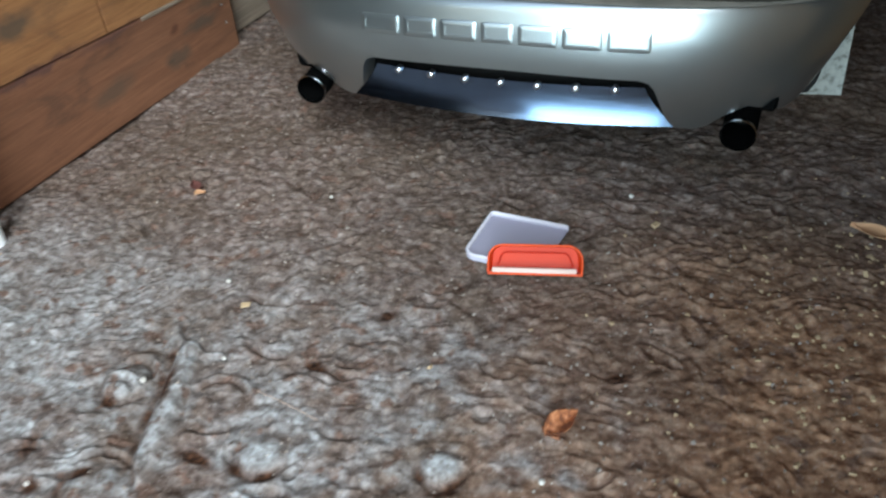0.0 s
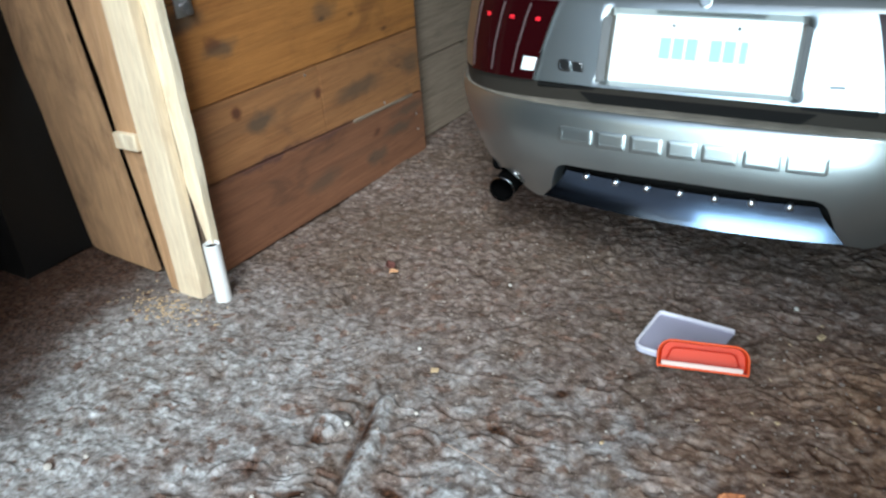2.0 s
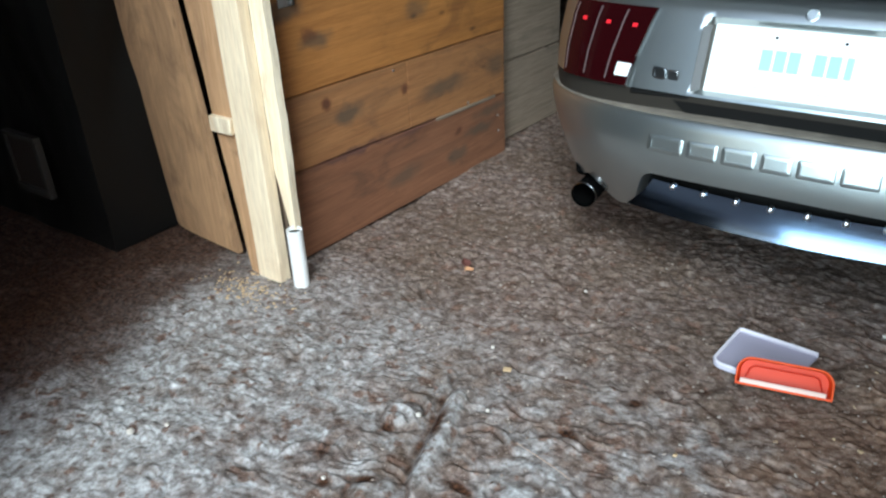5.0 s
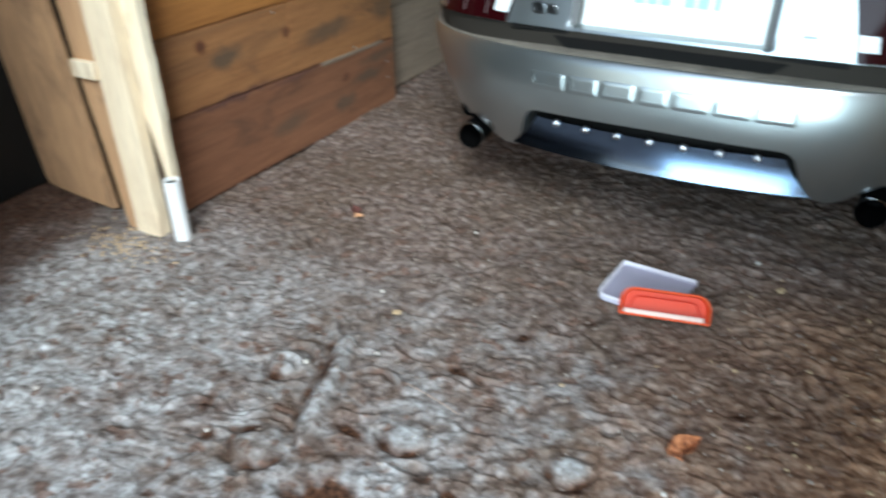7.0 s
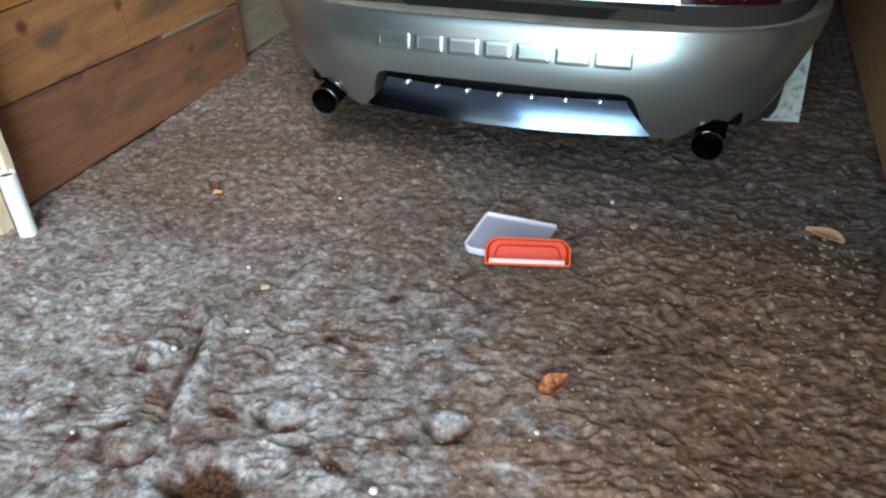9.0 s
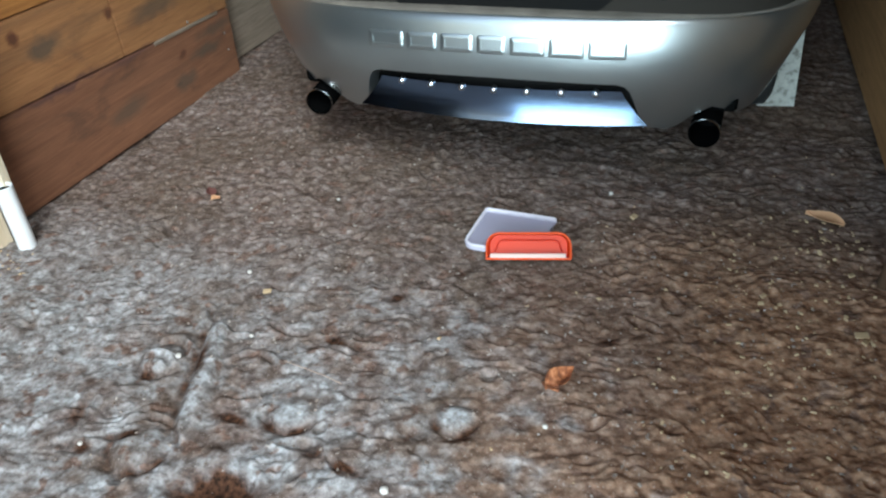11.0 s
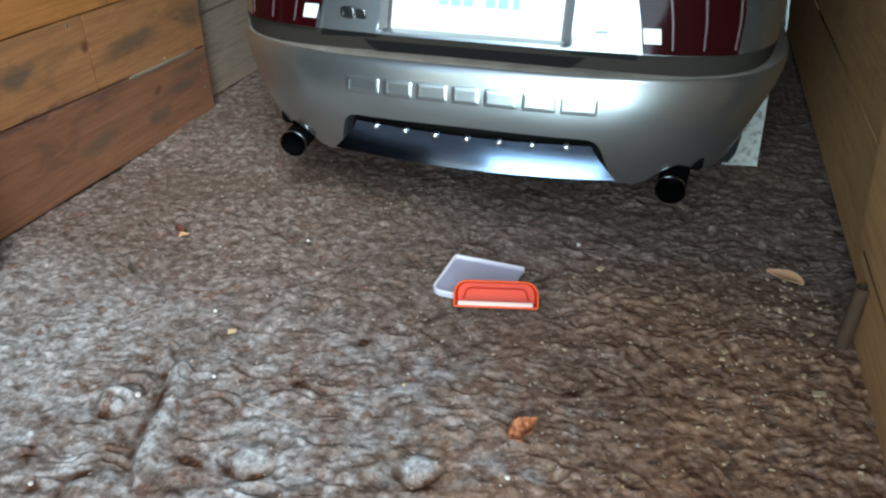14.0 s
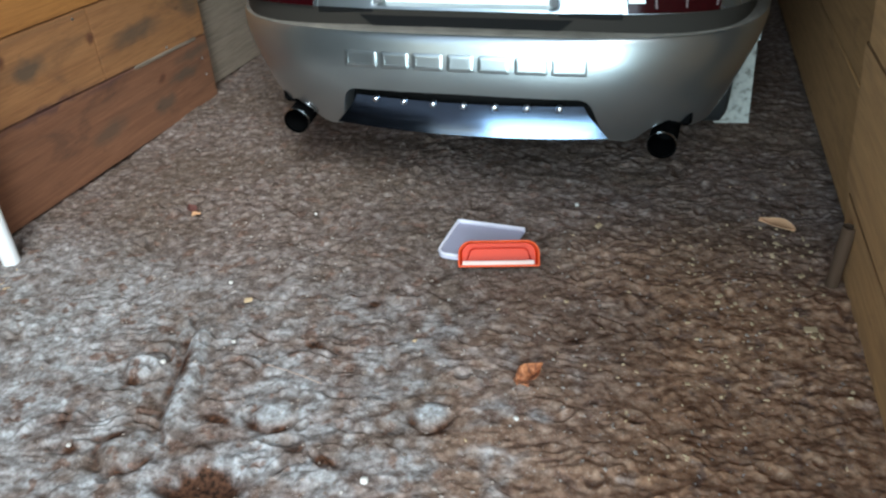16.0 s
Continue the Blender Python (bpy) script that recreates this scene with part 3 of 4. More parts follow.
# ---- right wall boards ----
def lean_board(x, lean, y0, y1, z0, z1, d, mat, parent):
    bm = boxed(x, x + d, y0, y1, z0, z1, 0.004)
    for v in bm.verts:
        v.co.x -= lean * v.co.z
    return part("board", bm, mat, parent)


right_wall = structure("wall_stall_east", boxed(1.242, 1.295, -0.2, 4.2, 0.0, 2.5), dark_wood, "brown board lining of the stall side wall", "wall")
for z0, z1, y0 in ((0.03, 0.392, -0.12), (0.398, 0.80, -0.15), (0.806, 1.22, -0.12), (1.226, 1.7, -0.14)):
    lean_board(1.212, 0.0, y0, 1.95, z0, z1, 0.026, right_wood, right_wall)
    lean_board(1.214, 0.0, 1.955, 4.1, z0, z1, 0.026, right_wood, right_wall)
near_wall = structure("wall_entrance_east", boxed(1.21, 1.29, -2.4, -0.28, 0.0, 0.02), dark_wood, "brown boards beside the stall entrance", "wall")
for z0, z1, y1 in ((-0.01, 0.235, -0.1), (0.24, 0.66, -0.04), (0.665, 1.15, -0.08), (1.155, 1.7, -0.06)):
    lean_board(1.172, 0.09, -2.4, y1, z0, z1, 0.03, right_wood, near_wall)


# ---- car ----
CAR_N = 3.4
BUMPER = [  # height, half width, set-in of the rear face
    (0.24, 0.755, 0.105), (0.30, 0.79, 0.072), (0.36, 0.818, 0.038), (0.42, 0.842, 0.014), (0.48, 0.864, 0.004), (0.54, 0.889, 0.002), (0.60, 0.91, 0.008),
    (0.635, 0.912, 0.016), (0.645, 0.911, 0.021), (0.654, 0.906, 0.03), (0.664, 0.89, 0.055), (0.672, 0.86, 0.10), (0.68, 0.84, 0.125)]
TAIL = [
    (0.66, 0.86, 0.055), (0.712, 0.868, 0.056), (0.80, 0.872, 0.086), (0.90, 0.862, 0.122), (0.945, 0.85, 0.14), (0.975, 0.83, 0.163), (0.995, 0.80, 0.195), (1.0, 0.78, 0.235)]
CAR_Y, CAR_B = 0.60, 0.705


def car_surface(table, xi, z, out=0.0):
    """A point of the rounded car tail: xi is the share of the half width, out an offset outwards."""
    half, inset = lerp_table(table, z)
    n = 4.4 if table is TAIL else CAR_N
    k = (max(0.0, 1 - abs(xi) ** n)) ** (1 / n)
    return Vector((xi * (half + out), CAR_Y - (CAR_B - inset + out) * k, z))


def tail_columns(n_mid=180, n_end=14):
    mid = list(np.linspace(-0.88, 0.88, n_mid))
    th0 = math.asin(0.88 ** (CAR_N / 2))
    end = [math.sin(t) ** (2 / CAR_N) for t in np.linspace(th0, math.pi / 2, n_end)][1:]
    return [-e for e in end[::-1]] + mid + end


def bumper_foot(x):
    """Lower edge of the bumper skin: centre notch, flat feet, arches over the tail pipes."""
    x = abs(x)
    base = float(np.interp(x, [0, 0.35, 0.372, 0.39, 0.445, 0.465, 0.53, 0.56, 0.585, 0.63, 0.68, 0.72, 0.80, 0.92],
                           [0.468, 0.466, 0.458, 0.440, 0.335, 0.308, 0.295, 0.308, 0.345, 0.376, 0.352, 0.322, 0.305, 0.298]))
    return base


def bar_slab(pts, d, lift=0.3):
    """A plate with bevelled edge from an outline in x and z, facing -y."""
    bm = bmesh.new()
    cx, cz = sum(p[0] for p in pts) / len(pts), sum(p[1] for p in pts) / len(pts)
    e = min(0.004, d * 0.5)

    def shrink(p):
        v = Vector((cx - p[0], cz - p[1]))
        v = v.normalized() * e if v.length > 0 else v
        return p[0] + v.x, p[1] + v.y
    back = [bm.verts.new((x, 0, z)) for x, z in pts]
    mid = [bm.verts.new((x, -d * 0.6, z)) for x, z in pts]
    front = [bm.verts.new((shrink(p)[0], -d, shrink(p)[1])) for p in pts]
    n = len(pts)
    for a, b in ((back, mid), (mid, front)):
        for i in range(n):
            bm.faces.new((a[i], a[(i + 1) % n], b[(i + 1) % n], b[i]))
    bm.faces.new(front)
    bm.faces.new(back[::-1])
    bmesh.ops.recalc_face_normals(bm, faces=bm.faces)
    return bm


def frame_slab(w, h, r, rim, d):
    """A raised ring: a rounded outline with a sunken middle."""
    bm = bmesh.new()
    outer, inner = rounded_outline(w, h, r), rounded_outline(w - 2 * rim, h - 2 * rim, max(r - rim, 0.002))
    n = len(outer)
    loops = []
    for pts, y in ((outer, 0.0), (outer, -d * 0.7), (rounded_outline(w - 0.004, h - 0.004, r), -d), (inner, -d), (inner, -d * 0.45)):
        loops.append([bm.verts.new((x, y, z)) for x, z in pts])
    for a, b in zip(loops, loops[1:]):
        for i in range(n):
            bm.faces.new((a[i], a[(i + 1) % n], b[(i + 1) % n], b[i]))
    bm.faces.new(loops[-1])
    bmesh.ops.recalc_face_normals(bm, faces=bm.faces)
    return bm


def build_car():
    car = tagged(empty("car"), "silver-grey sports coupe parked nose-in on the dirt floor", "car")
    cols = tail_columns()

    # rear bumper skin: turned-in foot, face, crease, top shelf
    def skin(xi, v):
        xw = xi * 0.83
        foot = bumper_foot(xw)
        if v < 0:
            p = car_surface(BUMPER, xi, foot)
            return (p.x * (1 + 0.03 * v), p.y - 0.055 * v, p.z + 0.004 * v)
        if v <= 1:
            return car_surface(BUMPER, xi, foot + (0.645 - foot) * v)
        return car_surface(BUMPER, xi, v)
    rows = [-1, -0.4, 0, 0.02] + list(np.linspace(0.08, 1.0, 15)) + [1.0, ][:0]
    top = [0.647, 0.649, 0.654, 0.658, 0.664, 0.672, 0.68]

    def skin2(xi, v):
        return skin(xi, v) if v <= 1 else car_surface(BUMPER, xi, v - 1)
    bm = grid(skin2, cols, rows + [1 + t for t in top[:2]])
    # top shelf of the bumper, its dark reflection put into the colour
    part("step_pad", grid(skin2, cols, [1.0 + t for t in top[1:]]), dusty_shade_top, car, "dusty bumper top shelf, browned to stand for its dark reflection")
    part("rear_bumper", bm, paint, car, "silver painted bumper with a centre notch")

    # dark valance inside the notch, polished strip and its bolts
    part("valance", thick(grid(lambda x, z: (x, -0.035 + 0.25 * x * x, z), np.linspace(-0.47, 0.47, 41), np.linspace(0.33, 0.49, 6)), 0.01), black_plastic, car, "dark plastic valance")

    def strip(u, v):
        half = 0.372 + (0.452 - 0.372) * v ** 1.3
        x = u * half
        return (x, -0.076 + 0.24 * x * x - 0.003 * v - 0.012 * v * v, 0.430 - 0.103 * v)
    part("steel_strip", thick(grid(strip, np.linspace(-1, 1, 61), np.linspace(0, 1, 9)), 0.004), chrome, car, "polished stainless strip")
    for k in range(7):
        x = -0.3 + 0.1 * k
        b = turned([(0.0001, -0.011), (0.005, -0.010), (0.0088, -0.007), (0.0095, 0.0), (0.0095, 0.012)], 14)
        part("bolt", moved(b, Matrix.Translation((x, -0.082 + 0.24 * x * x, 0.4235))), badge_chrome, car)

    # raised name shapes on the bumper, kept as plain blocks
    widths = (0.112, 0.092, 0.098, 0.085, 0.1, 0.098, 0.105)
    gap, x = 0.0125, -0.383
    for w in widths:
        cx = x + w / 2
        xi = cx / 0.9
        p, q = car_surface(BUMPER, xi, 0.54, 0.002), car_surface(BUMPER, xi, 0.595, 0.002)
        turn = math.degrees(math.atan2(car_surface(BUMPER, xi + 0.05, 0.565).y - car_surface(BUMPER, xi - 0.05, 0.565).y, 0.09))
        m = Matrix.Translation(((p.x + q.x) / 2, (p.y + q.y) / 2 + 0.001, 0.5675)) @ pose(0, 0, 0, -math.degrees(math.atan2(q.y - p.y, 0.055)), 0, turn)
        part("raised_block", moved(frame_slab(w, 0.052, 0.008, 0.0135, 0.004), m @ Matrix.Translation((0, 0.001, 0))), paint, car)
        x += w + gap

    # tail panel and quarters
    part("tail_trim", grid(lambda u, v: car_surface(TAIL, u, v), cols, [0.655, 0.67, 0.69, 0.712]), trim_brown, car, "dark brown trim under the lamps and lid")
    zs = [0.712, 0.72, 0.76, 0.80, 0.85, 0.90, 0.925, 0.945, 0.96, 0.975, 0.985, 0.995, 1.0]
    part("tail_panel", grid(lambda u, v: car_surface(TAIL, u, v), cols, zs, lambda p: abs(p.x) < 0.45 and 0.72 < p.z < 0.97), paint, car)

    # trunk lid face with plate recess
    def lid(x, z):
        p = car_surface(TAIL, x / 0.87, z, 0.006)
        side = np.interp(abs(x), [0.25, 0.285], [1, 0])
        deep = side * np.interp(z, [0.722, 0.728, 0.905, 0.93], [0, 1, 1, 0])
        return (x, p.y + 0.032 * deep, z)
    lid_x = sorted(set(list(np.linspace(-0.462, 0.462, 45)) + [-0.285, -0.25, 0.25, 0.285]))
    lid_z = [0.715, 0.722, 0.728, 0.76, 0.80, 0.85, 0.89, 0.905, 0.93, 0.945, 0.955, 0.965, 0.975, 0.985, 0.993]
    trunk = part("trunk_lid", thick(grid(lid, lid_x, lid_z), 0.004), paint, car, "pale silver trunk lid with a number plate recess")
    def recess(x, z):
        return (x, car_surface(TAIL, x / 0.87, z, 0.006).y + 0.0285, z)
    # panel laid over the recess paint, whitened for the glare on the lid
    part("overlit_recess_panel", thick(grid(recess, np.linspace(-0.256, 0.256, 21), np.linspace(0.727, 0.908, 8)), 0.003), recess_overlit, trunk, "recess panel behind the number plate, whitened to look strongly lit")
    for side in (-1, 1):
        def cheek(u, z):
            x = side * (0.258 + 0.024 * u)
            return (x, car_surface(TAIL, x / 0.87, z, 0.006).y + 0.030 * (1 - u) - 0.0035, z)
        part("recess_side", thick(grid(cheek, np.linspace(0, 1, 4), np.linspace(0.7275, 0.903, 6)), 0.002 * side), cheek_grey, trunk, "dull grey side of the plate recess")

    # flat sheet, blackened to stand for the shade in the bumper hollow
    def hold(u, v):
        z = 0.658 + 0.036 * v
        x = u * (0.285 + 0.045 * v)
        return car_surface(TAIL, x / lerp_table(TAIL, z)[0], z, 0.003)
    part("hand_hold", grid(hold, np.linspace(-1, 1, 31), np.linspace(0, 1, 6)), hold_shade, car, "black sheet standing for the shaded hollow under the lid")
    # black bar fills the gap, taking the place of its shadow
    part("lid_shadow_gap", boxed(-0.47, 0.47, -0.048, 0.03, 0.698, 0.7145, 0.003), black_plastic, car, "black seal bar standing in for the shadow gap under the lid")
    lock = turned([(0.0001, -0.004), (0.012, -0.004), (0.0125, 0.0), (0.0145, 0.0), (0.015, -0.004), (0.018, -0.003), (0.019, 0.0), (0.019, 0.01)], 24)
    part("lock", moved(lock, Matrix.Translation((0.0, 0.035, 0.953)) @ pose(0, 0, 0, -24, 0, 0)), paint, trunk)

    # number plate: writing kept as plain bars
    tilt = Matrix.Translation((0.01, 0.004, 0.828)) @ pose(0, 0, 0, -19.5, 0, 0)
    plate = part("number_plate", moved(bar_slab(rounded_outline(0.305, 0.152, 0.012), 0.003), tilt), plate_white, car, "white number plate with green bars")
    for bx, bw in ((-0.105, 0.03), (-0.068, 0.03), (-0.031, 0.03), (0.035, 0.03), (0.072, 0.03), (0.109, 0.018)):
        part("plate_bar", moved(boxed(-bw / 2, bw / 2, -0.0045, -0.0025, -0.03, 0.028), tilt @ Matrix.Translation((bx, 0, 0))), plate_green, plate, "", False)
    for bx in (-0.089, 0.089):
        part("plate_screw", moved(turned([(0.0001, -0.006), (0.004, -0.005), (0.005, -0.002)], 10), tilt @ Matrix.Translation((bx, 0, 0.062))), black_plastic, plate)

    # small model badge shapes
    for side, w in ((-1, 0.085), (1, 0.075)):
        p = car_surface(TAIL, side * 0.362 / 0.87, 0.766, 0.010)
        m = Matrix.Translation((p.x, p.y, 0.766)) @ pose(0, 0, 0, 0, 0, 8 * side)
        if side > 0:
            part("badge_bar", moved(boxed(-0.018, 0.018, -0.003, 0.001, -0.004, 0.004, 0.001), m), badge_dark, trunk)
            continue
        bd = part("badge", moved(frame_slab(w * 0.55, 0.036, 0.013, 0.008, 0.005), m @ Matrix.Translation((-0.018, 0, 0))), badge_dark, trunk)
        part("badge_bar", moved(boxed(0.010, 0.044, -0.005, 0.001, -0.014, 0.015, 0.003), m), badge_dark, bd)

    # tail lamps, three upright bands each with a reversing lamp
    for side in (-1, 1):
        def lens(u, z, out=0.010):
            lean = 0.05 * (z - 0.72) / 0.22
            xi0, xi1 = (0.478 - lean) / 0.87, 0.83
            return car_surface(TAIL, side * (xi0 + (xi1 - xi0) * u), z, out)
        lamp = part("tail_lamp", thick(grid(lens, np.linspace(0, 1, 28), list(np.linspace(0.716, 0.94, 12))), 0.008 * -side), red_lens, car, "dark red three-band tail lamp")
        for u0 in (0.02, 0.345, 0.67):
            part("band_rib", thick(grid(lambda u, z: lens(u, z, 0.0145), np.linspace(u0 + 0.278, u0 + 0.296, 4), np.linspace(0.73, 0.93, 12)), 0.004 * -side), rib_grey, lamp)
            # small bars painted bright red in place of glints
            part("glint_bar", thick(grid(lambda u, z: lens(u, z, 0.0155), np.linspace(u0 + 0.11, u0 + 0.165, 4), np.linspace(0.884, 0.895, 3)), 0.003 * -side), red_glint, lamp)
        part("reversing_lamp", thick(grid(lambda u, z: lens(u, z, 0.015), np.linspace(0.01, 0.19, 6), np.linspace(0.744, 0.782, 4)), 0.004 * -side), clear_lens, lamp, "clear reversing lamp")

    # exhaust tips
    for side in (-1, 1):
        tip = turned([(0.0425, 0.012), (0.046, 0.006), (0.047, 0.0), (0.0475, -0.006), (0.0455, -0.009), (0.044, -0.004), (0.042, 0.012)], 36)
        ex = part("exhaust_tip", moved(tip, Matrix.Translation((side * 0.628 - 0.012, 0.02, 0.29)) @ pose(0, 0, 0, 2, 0, -4 * side)), pipe_chrome, car, "chromed round tail pipe, sooty inside")
        # pipe outside is blackened too, for the shade around it
        part("pipe_inside", moved(turned([(0.0001, 0.12), (0.041, 0.12), (0.0415, 0.002), (0.0445, 0.008), (0.044, 0.3)], 28), Matrix.Translation((side * 0.628 - 0.012, 0.02, 0.29)) @ pose(0, 0, 0, 2, 0, -4 * side)), soot_shade, ex)
    # unseen floor and beam, near black to deepen the shade under the car
    part("rear_floor", boxed(-0.70, 0.70, 0.06, 0.452, 0.34, 0.39, 0.01), soot_shade, car, "black boot floor underside, added to keep light from under the car")
    part("underbody", boxed(-0.72, 0.72, 0.455, 4.2, 0.24, 0.40, 0.02), soot_shade, car, "dark underside")
    part("rear_beam", boxed(-0.66, 0.66, 0.02, 0.14, 0.40, 0.62, 0.01), soot_shade, car)
    # black strips added in the arches, standing for the shade above the pipes
    for side in (-1, 1):
        def tunnel(xi, d):
            p = car_surface(BUMPER, side * xi, bumper_foot(xi * 0.83))
            return (p.x, p.y + 0.012 + d, p.z + 0.004 + 0.05 * d)
        part("arch_shade", thick(grid(tunnel, np.linspace(0.69, 0.765, 24), [0, 0.03, 0.06, 0.1]), 0.003), black_plastic, car)
        part("muffler", boxed(side * 0.57 - 0.06, side * 0.57 + 0.06, 0.16, 0.45, 0.29, 0.40, 0.035, 4), soot_shade, car)

    # body sides with wheel openings
    side_rows = [(0.24, 0.86), (0.32, 0.90), (0.45, 0.918), (0.56, 0.922), (0.66, 0.915), (0.78, 0.90), (0.9, 0.87), (0.975, 0.835)]
    wheels_y = (0.98, 3.56)
    ys = list(np.linspace(0.6, 4.25, 110))

    def hollow(c):
        return any((c.y - wy) ** 2 + (c.z - 0.33) ** 2 < 0.37 ** 2 for wy in wheels_y)
    for side in (-1, 1):
        def flank(y, k):
            z, w = side_rows[k]
            nose = np.interp(y, [3.2, 3.8, 4.25], [0, 0.03, 0.14])
            drop = np.interp(y, [2.6, 4.25], [0, 0.22]) * max(0, (z - 0.4) / 0.575)
            return (side * (w - nose), y, z - drop)
        part("body_side", thick(grid(flank, ys, range(len(side_rows)), hollow), 0.006 * side), paint, car)
        for wy in wheels_y:
            tyre = turned([(0.225, -0.10), (0.30, -0.112), (0.325, -0.095), (0.33, -0.05), (0.33, 0.05), (0.325, 0.095), (0.30, 0.112), (0.225, 0.10), (0.225, -0.10)], 40, "x")
            wh = part("wheel", moved(tyre, Matrix.Translation((side * 0.745, wy, 0.33))), rubber, car, "black tyre on a silver rim")
            rim = turned([(0.0001, 0.07), (0.05, 0.072), (0.06, 0.055), (0.17, 0.06), (0.2, 0.075), (0.226, 0.095), (0.226, -0.09)], 36, "x")
            part("rim", moved(rim, Matrix.Translation((side * 0.745, wy, 0.33)) @ (pose(0, 0, 0, 0, 0, 180) if side < 0 else Matrix())), steel_dull, wh)

    # deck, hood, roof and glass
    part("rear_deck", thick(grid(lambda u, y: (u * np.interp(y, [0.0, 0.6, 1.0], [0.80, 0.835, 0.835]) * (1.0 if y > 0.55 else np.interp(y, [0.02, 0.2, 0.55], [0.45, 0.83, 1.0])), y, 0.995 + 0.03 * (1 - u * u) * np.interp(y, [0, 0.4], [0.2, 1])),
                                 np.linspace(-1, 1, 25), [0.115, 0.16, 0.2, 0.25, 0.3, 0.42, 0.55, 0.7, 0.85, 1.0]), -0.006), paint, car)
    part("hood", thick(grid(lambda u, y: (u * np.interp(y, [2.7, 4.25, 4.5], [0.83, 0.72, 0.6]), y, np.interp(y, [2.7, 3.2, 4.25, 4.5], [0.975, 0.93, 0.76, 0.62]) + 0.03 * (1 - u * u)),
                            np.linspace(-1, 1, 21), np.linspace(2.7, 4.5, 20)), -0.006), paint, car)
    part("front_bumper", boxed(-0.82, 0.82, 4.15, 4.52, 0.22, 0.62, 0.09, 4), paint, car)
    profile = [(0.75, 1.0, 0.70), (1.0, 1.12, 0.66), (1.3, 1.27, 0.62), (1.55, 1.33, 0.60), (1.9, 1.345, 0.59), (2.3, 1.32, 0.58), (2.6, 1.20, 0.62), (2.95, 0.97, 0.70)]

    def cabin(u, y):
        zt, wt = lerp_table(profile, y)
        base = 0.965
        a = abs(u)
        if a <= 0.6:
            return (u / 0.6 * wt, y, zt + 0.02 * (1 - (u / 0.6) ** 2))
        k = (a - 0.6) / 0.4
        return (math.copysign(wt + (0.80 - wt) * k, u), y, zt + (base - zt) * k)
    us = list(np.linspace(-1, 1, 31))
    part("window_glass", grid(cabin, us, np.linspace(0.75, 2.95, 24)), glass_dark, car, "dark car windows")
    part("roof", thick(grid(lambda u, y: Vector(cabin(u * 0.62, y)) + Vector((0, 0, 0.006)), np.linspace(-1, 1, 21), np.linspace(1.45, 2.35, 12)), -0.006), paint, car)

    # rear spoiler with the third brake lamp
    def wing(u, k):
        x = u * 0.70
        yb = 0.085 + 0.10 * abs(u) ** 3
        prof = [(-0.005, 0.0), (-0.02, 0.018), (-0.015, 0.034), (0.03, 0.046), (0.09, 0.04), (0.14, 0.018), (0.12, 0.008), (0.03, 0.0), (-0.005, 0.0)]
        dy, dz = prof[int(k)]
        return (x, yb + dy, 1.012 + dz - 0.012 * u * u)
    sp = part("spoiler", grid(wing, np.linspace(-1, 1, 41), range(9)), paint, car, "silver trunk spoiler")
    part("brake_lamp", boxed(-0.24, 0.24, 0.058, 0.10, 1.004, 1.026, 0.004), red_lens, sp, "dark red high brake lamp")
    for side in (-1, 1):
        part("spoiler_foot", boxed(side * 0.5 - 0.05, side * 0.5 + 0.05, 0.13, 0.21, 0.985, 1.03, 0.01), paint, sp)
    return car


build_car()


# ---- timber at the partition end ----
def timber(name, x0, x1, y0, y1, z0, z1, mat, label, category, wobble=0.003, tilt=0.0):
    bm = boxed(x0, x1, y0, y1, z0, z1)
    bmesh.ops.subdivide_edges(bm, edges=[e for e in bm.edges if abs(e.verts[0].co.z - e.verts[1].co.z) > 0.1], cuts=24)
    for v in bm.verts:
        n = noise.noise_vector(v.co * 5.0)
        v.co += Vector((n.x, n.y, 0)) * wobble
        v.co.x -= tilt * v.co.z
    bmesh.ops.bevel(bm, geom=[e for e in bm.edges if len(e.link_faces) == 2 and e.calc_face_angle() > 1.0], offset=0.003, segments=1, affect="EDGES")
    return tagged(part(name, bm, mat), label, category)


timber("stud", -1.63, -1.511, -0.655, -0.605, -0.005, 2.6, post_wood, "pale sawn timber stud standing at the partition end", "wooden post", 0.003, -0.002)
def backing(u, z):
    left = -1.676 - 0.102 * z + 0.004 * noise.noise((1.0, 2.0, z * 6))
    return (left + (-1.628 - left) * u, -0.646 + 0.004 * noise.noise((u * 2, 3.1, z * 3)), z)


tagged(part("backing_board", thick(grid(backing, np.linspace(0, 1, 6), np.linspace(0.0, 2.5, 60)), 0.03), ply_wood), "brown tapered board set beside the pale stud", "board")
timber("edge_board", -1.548, -1.515, -0.588, -0.566, 0.0, 2.6, dark_wood, "dark split lath beside the pale stud", "board", 0.006)
def splinter(u, z):
    """A narrow proud board, split to a point at its foot."""
    foot = max(0.0, (0.42 - z) / 0.30)
    left = -1.512 + 0.05 * min(1.0, foot) + 0.005 * noise.noise((0.3, 1.7, z * 9))
    right = -1.446 + 0.004 * noise.noise((5.3, 1.7, z * 14)) - 0.006 * min(1.0, foot)
    return (left + (right - left) * u, -0.604 + 0.003 * noise.noise((u * 3, 8.0, z * 8)), z)


tagged(part("splintered_trim", thick(grid(splinter, np.linspace(0, 1, 5), np.linspace(0.12, 2.5, 90)), 0.03), end_wood), "pale splintered board, split to a point at its foot", "trim board")
latch = tagged(part("latch_plate", boxed(-1.556, -1.548, -0.45, -0.385, 0.94, 1.03, 0.004, 2), steel_dull), "bright galvanised latch plate fixed to the planks", "latch")
